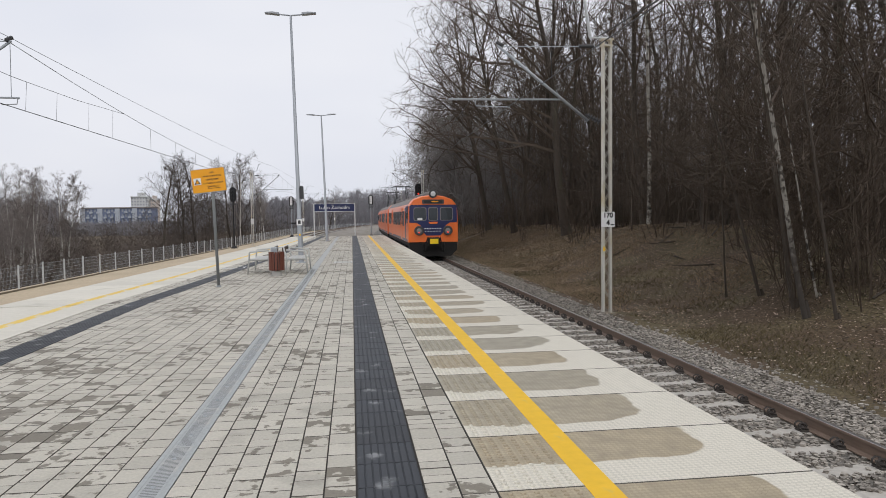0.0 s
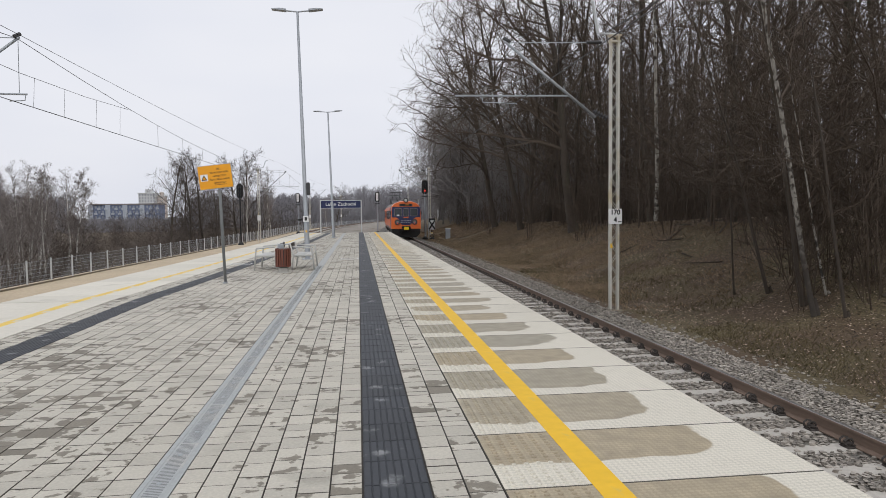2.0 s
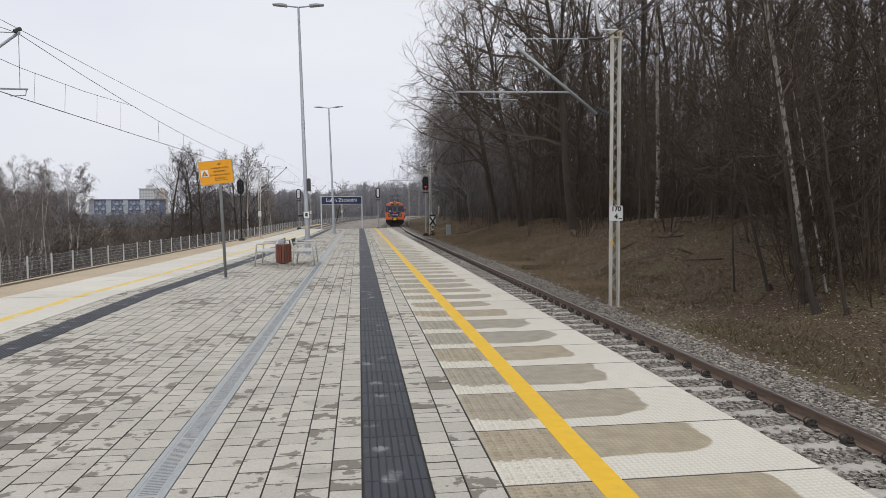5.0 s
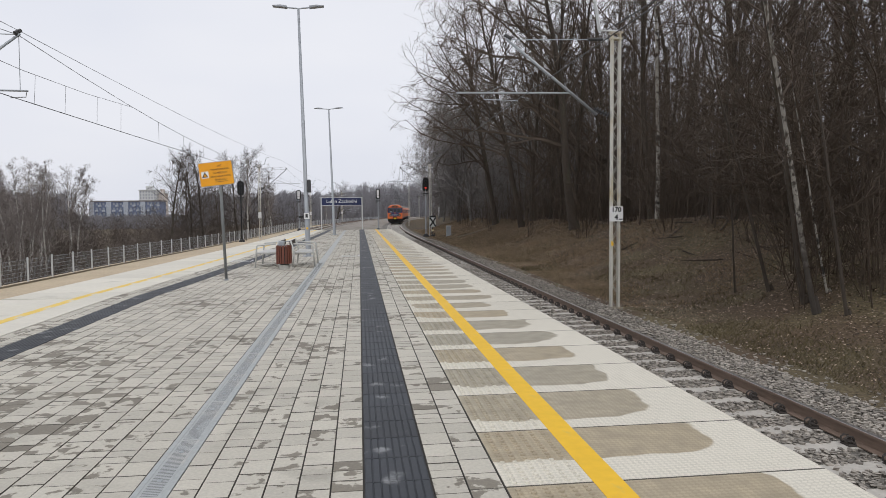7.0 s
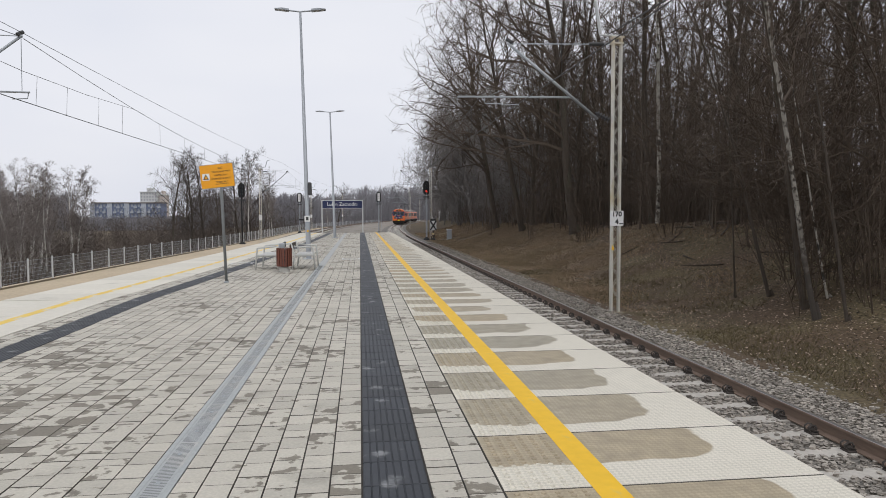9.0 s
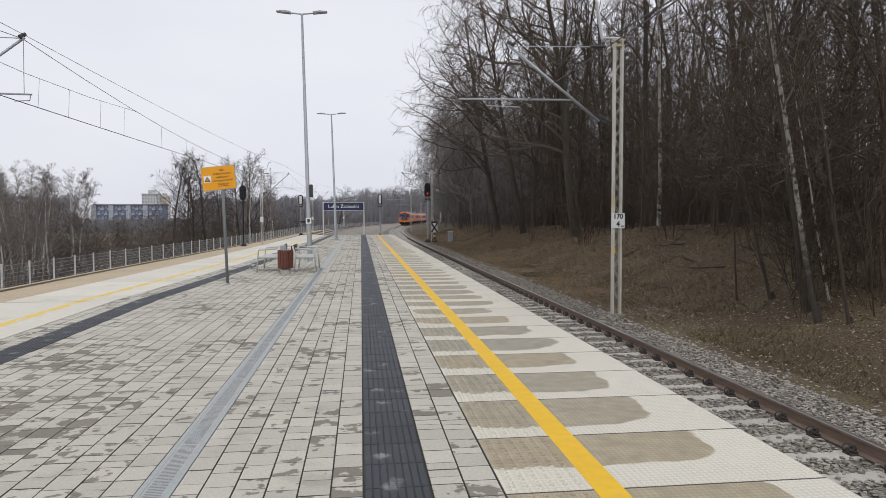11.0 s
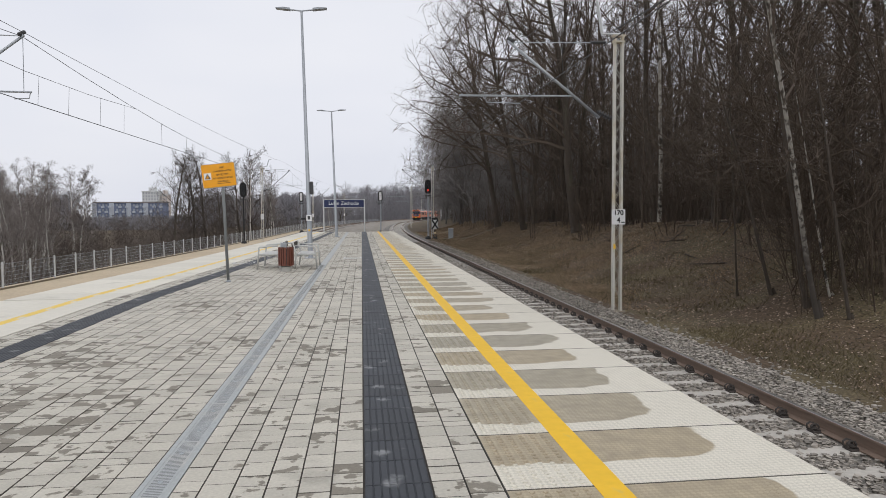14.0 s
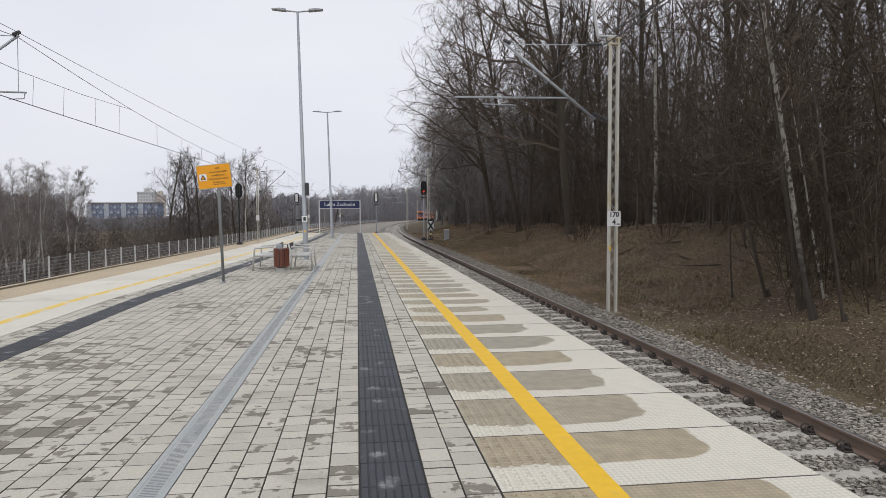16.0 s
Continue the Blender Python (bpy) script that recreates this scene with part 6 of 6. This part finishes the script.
def special_trees():
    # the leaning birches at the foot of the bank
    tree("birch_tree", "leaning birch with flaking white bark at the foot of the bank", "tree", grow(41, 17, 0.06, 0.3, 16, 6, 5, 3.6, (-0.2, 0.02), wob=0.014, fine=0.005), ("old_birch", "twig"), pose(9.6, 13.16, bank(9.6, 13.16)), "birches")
    tree("birch_tree", "thin white birch stem beside the leaning one", "tree", grow(42, 6, 0.03, 0.5, 10, 5, 4, 1.6, (-0.25, 0.0), wob=0.03, fine=0.005), ("birch", "twig"), pose(10.53, 14.04, bank(10.53, 14.04)), "birches")
    for seed, h, r, lean, x, y, label in ((43, 12, 0.055, -0.24, 9.89, 13.96, "slim dark stem leaning beside the birches"), (44, 9, 0.05, -0.22, 10.13, 15.61, "crooked thin sapling on the bank"), (45, 8, 0.04, -0.15, 9.77, 12.46, "thin leaning sapling on the bank"), (53, 7, 0.03, -0.03, 9.75, 16.6, "thin pale sapling on the bank")):
        tree("bare_tree", label, "tree", grow(seed, h, r, 0.3, 14, 6, 5, 2.8, (lean, 0.0), wob=0.035, fine=0.005, angle=1.1, lift=0.03), ("bark", "brush"), pose(x, y, bank(x, y)), "saplings")
    # arching whips of the undergrowth beside the birches
    rng = random.Random(77)
    for _ in range(9):
        x, y = rng.uniform(9.9, 12.6), rng.uniform(11.2, 14.5)
        w = Shape()
        p, d, rr = shoot(w, rng, Vector((0, 0, -0.2)), Vector((rng.uniform(-0.3, 0.2), rng.uniform(-0.2, 0.2), 1)).normalized(), rng.uniform(2.2, 3.8), 0.02, 0.006, 9, 5, 0.1, 0.0)
        tip = p[-1]
        arch = [tip + Vector((-0.14 * k, 0.03 * k, -0.02 * k * k)) for k in range(1, 6)]
        w.tube([tip] + arch, [0.006, 0.006, 0.005, 0.005, 0.004, 0.003], 4, False)
        for k in range(3, 9):
            shoot(w, rng, p[k], side_dir(rng, d[k], rng.uniform(0.6, 1.2)), rng.uniform(0.5, 1.2), 0.006, 0.003, 4, 3, 0.15, -0.02)
        tagged(part("whip_shrub", w, "brush"), "thin arching leafless whips on the bank", "shrub", "shrubs along the bank").matrix_basis = pose(x, y, bank(x, y))
    tree("birch_tree", "slender birch with a pale trunk inside the wood", "tree", grow(46, 19, 0.12, 0.5, 12, 6, 4, 3.5, (0.0, 0.0), wob=0.02), ("birch", "twig"), pose(15.05, 33.0, bank(15.05, 33.0)), "birches")
    tree("bare_tree", "large spreading leafless tree at the edge of the wood", "tree", grow(47, 20, 0.3, 0.28, 26, 10, 8, 9.5, (-0.1, 0.0), wob=0.06, angle=0.95, bias=0.35, lift=0.055, fine=0.009), ("bark", "twig"), pose(13.0, 40.0, bank(13.0, 40.0)), "trees of the wood")
    tree("bare_tree", "large spreading leafless tree at the edge of the wood", "tree", grow(48, 21, 0.28, 0.2, 26, 10, 8, 9.0, (-0.1, 0.0), wob=0.06, angle=0.95, bias=0.35, lift=0.06, fine=0.01), ("bark", "twig"), pose(12.6, 62.0, bank(12.6, 62.0)), "trees of the wood")
    tree("bare_tree", "leafless tree leaning out over the track", "tree", grow(52, 20, 0.24, 0.3, 28, 10, 9, 9.5, (-0.17, 0.0), wob=0.06, angle=0.95, bias=0.5, lift=0.04, fine=0.01), ("bark", "twig"), pose(12.4, 51.0, bank(12.4, 51.0)), "trees of the wood")
    # far enough off to take the bark and twigs with haze in their colour
    tree("bare_tree", "large spreading leafless tree at the edge of the wood", "tree", grow(49, 22, 0.28, 0.2, 26, 10, 8, 9.0, (-0.1, 0.0), wob=0.06, angle=0.95, bias=0.35, lift=0.06, fine=0.01), ("hazed_bark", "hazed_twig"), pose(13.0, 88.0, bank(13.0, 88.0)), "trees of the wood")

    tree("bare_tree", "large spreading leafless tree at the edge of the wood", "tree", grow(50, 20, 0.22, 0.2, 24, 9, 7, 7.5, (-0.06, 0.0), wob=0.07, angle=0.95, bias=0.25, lift=0.06, fine=0.009), ("bark", "twig"), pose(14.6, 47.0, bank(14.6, 47.0)), "trees of the wood")
    tree("bare_tree", "large spreading leafless tree at the edge of the wood", "tree", grow(51, 19, 0.2, 0.15, 24, 9, 7, 7.0, (-0.05, 0.0), wob=0.07, angle=0.95, bias=0.25, lift=0.06, fine=0.009), ("bark", "twig"), pose(14.0, 54.0, bank(14.0, 54.0)), "trees of the wood")
    # crowns that overhang the line along the bend, in haze-pale colours
    rng = random.Random(88)
    over = [tree("bare_tree", "haze-paled leafless tree overhanging the bending track", "tree", grow(54 + i, 19 - i, 0.2, 0.22, 24, 9, 8, 7.5, (-0.14, 0.0), wob=0.06, angle=1.0, bias=0.5, lift=0.05, fine=0.013, lod=1), ("hazed_bark", "hazed_twig"), pose(0, 0, 0), "trees of the wood") for i in range(2)]
    for i, y in enumerate((82, 91, 99, 108, 117, 127)):
        x = track_r(y) + 8.8 + rng.uniform(-0.3, 0.6)
        m = pose(x, y, bank(x, y) - 0.05, 0, 0, rng.uniform(-30, 30))
        if i < 2:
            over[i].matrix_basis = m
        else:
            copy_thing(over[i % 2], m)


special_trees()


def tangle():
    """Low-limbed trees whose bare boughs hang over the bank."""
    for seed, x, y, h, r, reach in ((81, 14.6, 14.6, 9.0, 0.09, 5.5), (82, 17.0, 18.5, 12.0, 0.12, 6.5), (83, 15.5, 21.0, 10.0, 0.09, 5.5), (84, 20.0, 21.5, 13.0, 0.13, 7.0), (85, 14.2, 26.0, 10.0, 0.1, 5.5), (86, 13.0, 17.8, 7.0, 0.06, 4.5)):
        tree("bare_tree", "low-limbed leafless tree with boughs hanging over the bank", "tree", grow(seed, h, r, 0.1, 20, 8, 7, reach, (-0.08, -0.05), wob=0.1, angle=1.2, fine=0.0055, lift=0.02, bias=0.2), ("bark", "brush"), pose(x, y, bank(x, y)), "low trees by the bank")


tangle()


def woods_left():
    rng = random.Random(31)
    kinds = [tree("birch_tree", "slender leafless birch with a pale trunk", "tree", grow(400 + i, h, 0.1, 0.26, 34, 8, 9, 2.9, (0, 0), wob=0.04, fine=0.0045, angle=0.6, lift=0.075), ("white_birch", "left_twig"), pose(0, 0, 0), "birches beyond the fence") for i, h in enumerate((11.4, 12.2, 10.4))]
    kinds += [tree("bare_tree", "round-crowned leafless tree beyond the fence", "tree", grow(410 + i, h, 0.2, 0.14, 24, 9, 8, 5.5, (0, 0), fine=0.008, lift=0.08), ("bark", "left_dark"), pose(0, 0, 0), "trees beyond the fence") for i, h in enumerate((14, 13, 14))]
    used = set()

    def put(kind, x, y, size=1.0):
        m = pose(x, y, bank(x, y) - 0.1, 0, 0, rng.uniform(0, 360)) @ Matrix.Scale(size, 4)
        if id(kind) in used:
            copy_thing(kind, m)
        else:
            used.add(id(kind))
            kind.matrix_basis = m

    for x, y, k in ((-33, 62, 0), (-31.5, 66, 1), (-36, 64, 2), (-38, 70, 1), (-42, 66, 0), (-29, 68, 2), (-34, 74, 1), (-40, 78, 0), (-45, 72, 2), (-30, 75, 0), (-48, 80, 1), (-37, 84, 2), (-44, 88, 0), (-33, 82, 1), (-27.5, 70, 2), (-39, 60, 0), (-35.5, 57, 1),
                    (-22.5, 84, 3), (-21.0, 88, 4), (-20.5, 94, 5), (-14.5, 92, 0), (-15.5, 100, 4), (-18.5, 108, 5), (-14.0, 112, 1), (-24, 100, 5), (-13.5, 104, 2)):
        put(kinds[k], x, y)
    for _ in range(26):
        y = rng.uniform(100, 230)
        x = fence_x(y) - 8 - rng.random() * (45 + y * 0.15)
        if -0.42 < x / y < -0.23:
            continue
        put(kinds[rng.randrange(6)], x, y)
    for _ in range(14):
        y = rng.uniform(56, 96)
        put(kinds[rng.randrange(3)], -y * rng.uniform(0.43, 0.62), y)
    for x, y, k in ((-24.5, 46, 2), (-22.2, 45, 0), (-27.0, 50, 1), (-24.8, 53, 2), (-21.8, 50.5, 1)):
        put(kinds[k], x, y, 0.8)
    saps = [sapling_shape(700 + i, h, 0.045, 40, 0.011) for i, h in enumerate((7.5, 9.0, 6.0))]
    places = []
    for _ in range(620):
        y = rng.uniform(40, 170)
        x = fence_x(y) - 7 - rng.random() ** 1.1 * (30 + y * 0.35)
        k = rng.uniform(0.75, 1.15)
        if y < 56 and x < -18:
            k *= 0.4
        if -0.42 < x / y < -0.21:
            k *= 0.66
        places.append((rng.randrange(3), x, y, bank(x, y), rng.uniform(0, 6.28), k))
    scatter("young_growth", saps, places, "left_brush", "dense brown leafless saplings beyond the fence", "saplings")
    shr = [shrub_shape(500 + i, h, 13, 2.0, 0.013, 7) for i, h in enumerate((2.6, 3.2, 3.6))]
    places = []
    for _ in range(190):
        y = rng.uniform(24, 150)
        x = fence_x(y) - 4.0 - rng.random() ** 1.2 * (26 + y * 0.25)
        places.append((rng.randrange(3), x, y, bank(x, y) - 0.2, rng.uniform(0, 6.28), rng.uniform(0.7, 1.15)))
    scatter("undergrowth", shr, places, "left_brush", "leafless brown shrubs beyond the fence", "undergrowth")


woods_left()


def far_woods():
    """The wood across the bend and on the skyline: crowns of thin rods, joined."""
    rng = random.Random(51)
    s = Shape()
    for _ in range(1100):
        a = rng.uniform(-0.62, 0.14)
        d = rng.uniform(290, 430)
        x, y = d * math.sin(a), d * math.cos(a)
        if -0.40 < math.tan(a) < -0.23:
            if d > 380:
                continue
            h, base = rng.uniform(4, 7), -6
        else:
            h, base = rng.uniform(12, 15) + max(0.0, min(3.5, (a + 0.05) * 60)), -4
        s.tube([(x, y, base), (x + rng.gauss(0, 0.6), y, base + h * 0.9)], [0.16, 0.04], 3, False)
        for _k in range(190):
            f = rng.uniform(0.05, 1.0)
            w = 4.6 * (1.05 - f * f) + 0.8
            p = Vector((x + rng.gauss(0, w * 0.5), y + rng.gauss(0, w * 0.5), base + h * f - 0.6))
            q = Vector((rng.gauss(0, 0.45), rng.gauss(0, 0.45), rng.uniform(0.6, 1.1))).normalized()
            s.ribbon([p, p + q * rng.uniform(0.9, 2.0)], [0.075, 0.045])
    tagged(part("far_woods", s, "haze_twig"), "leafless woods on the skyline, coloured grey for haze", "woods", kind="stuff")


far_woods()


motions()
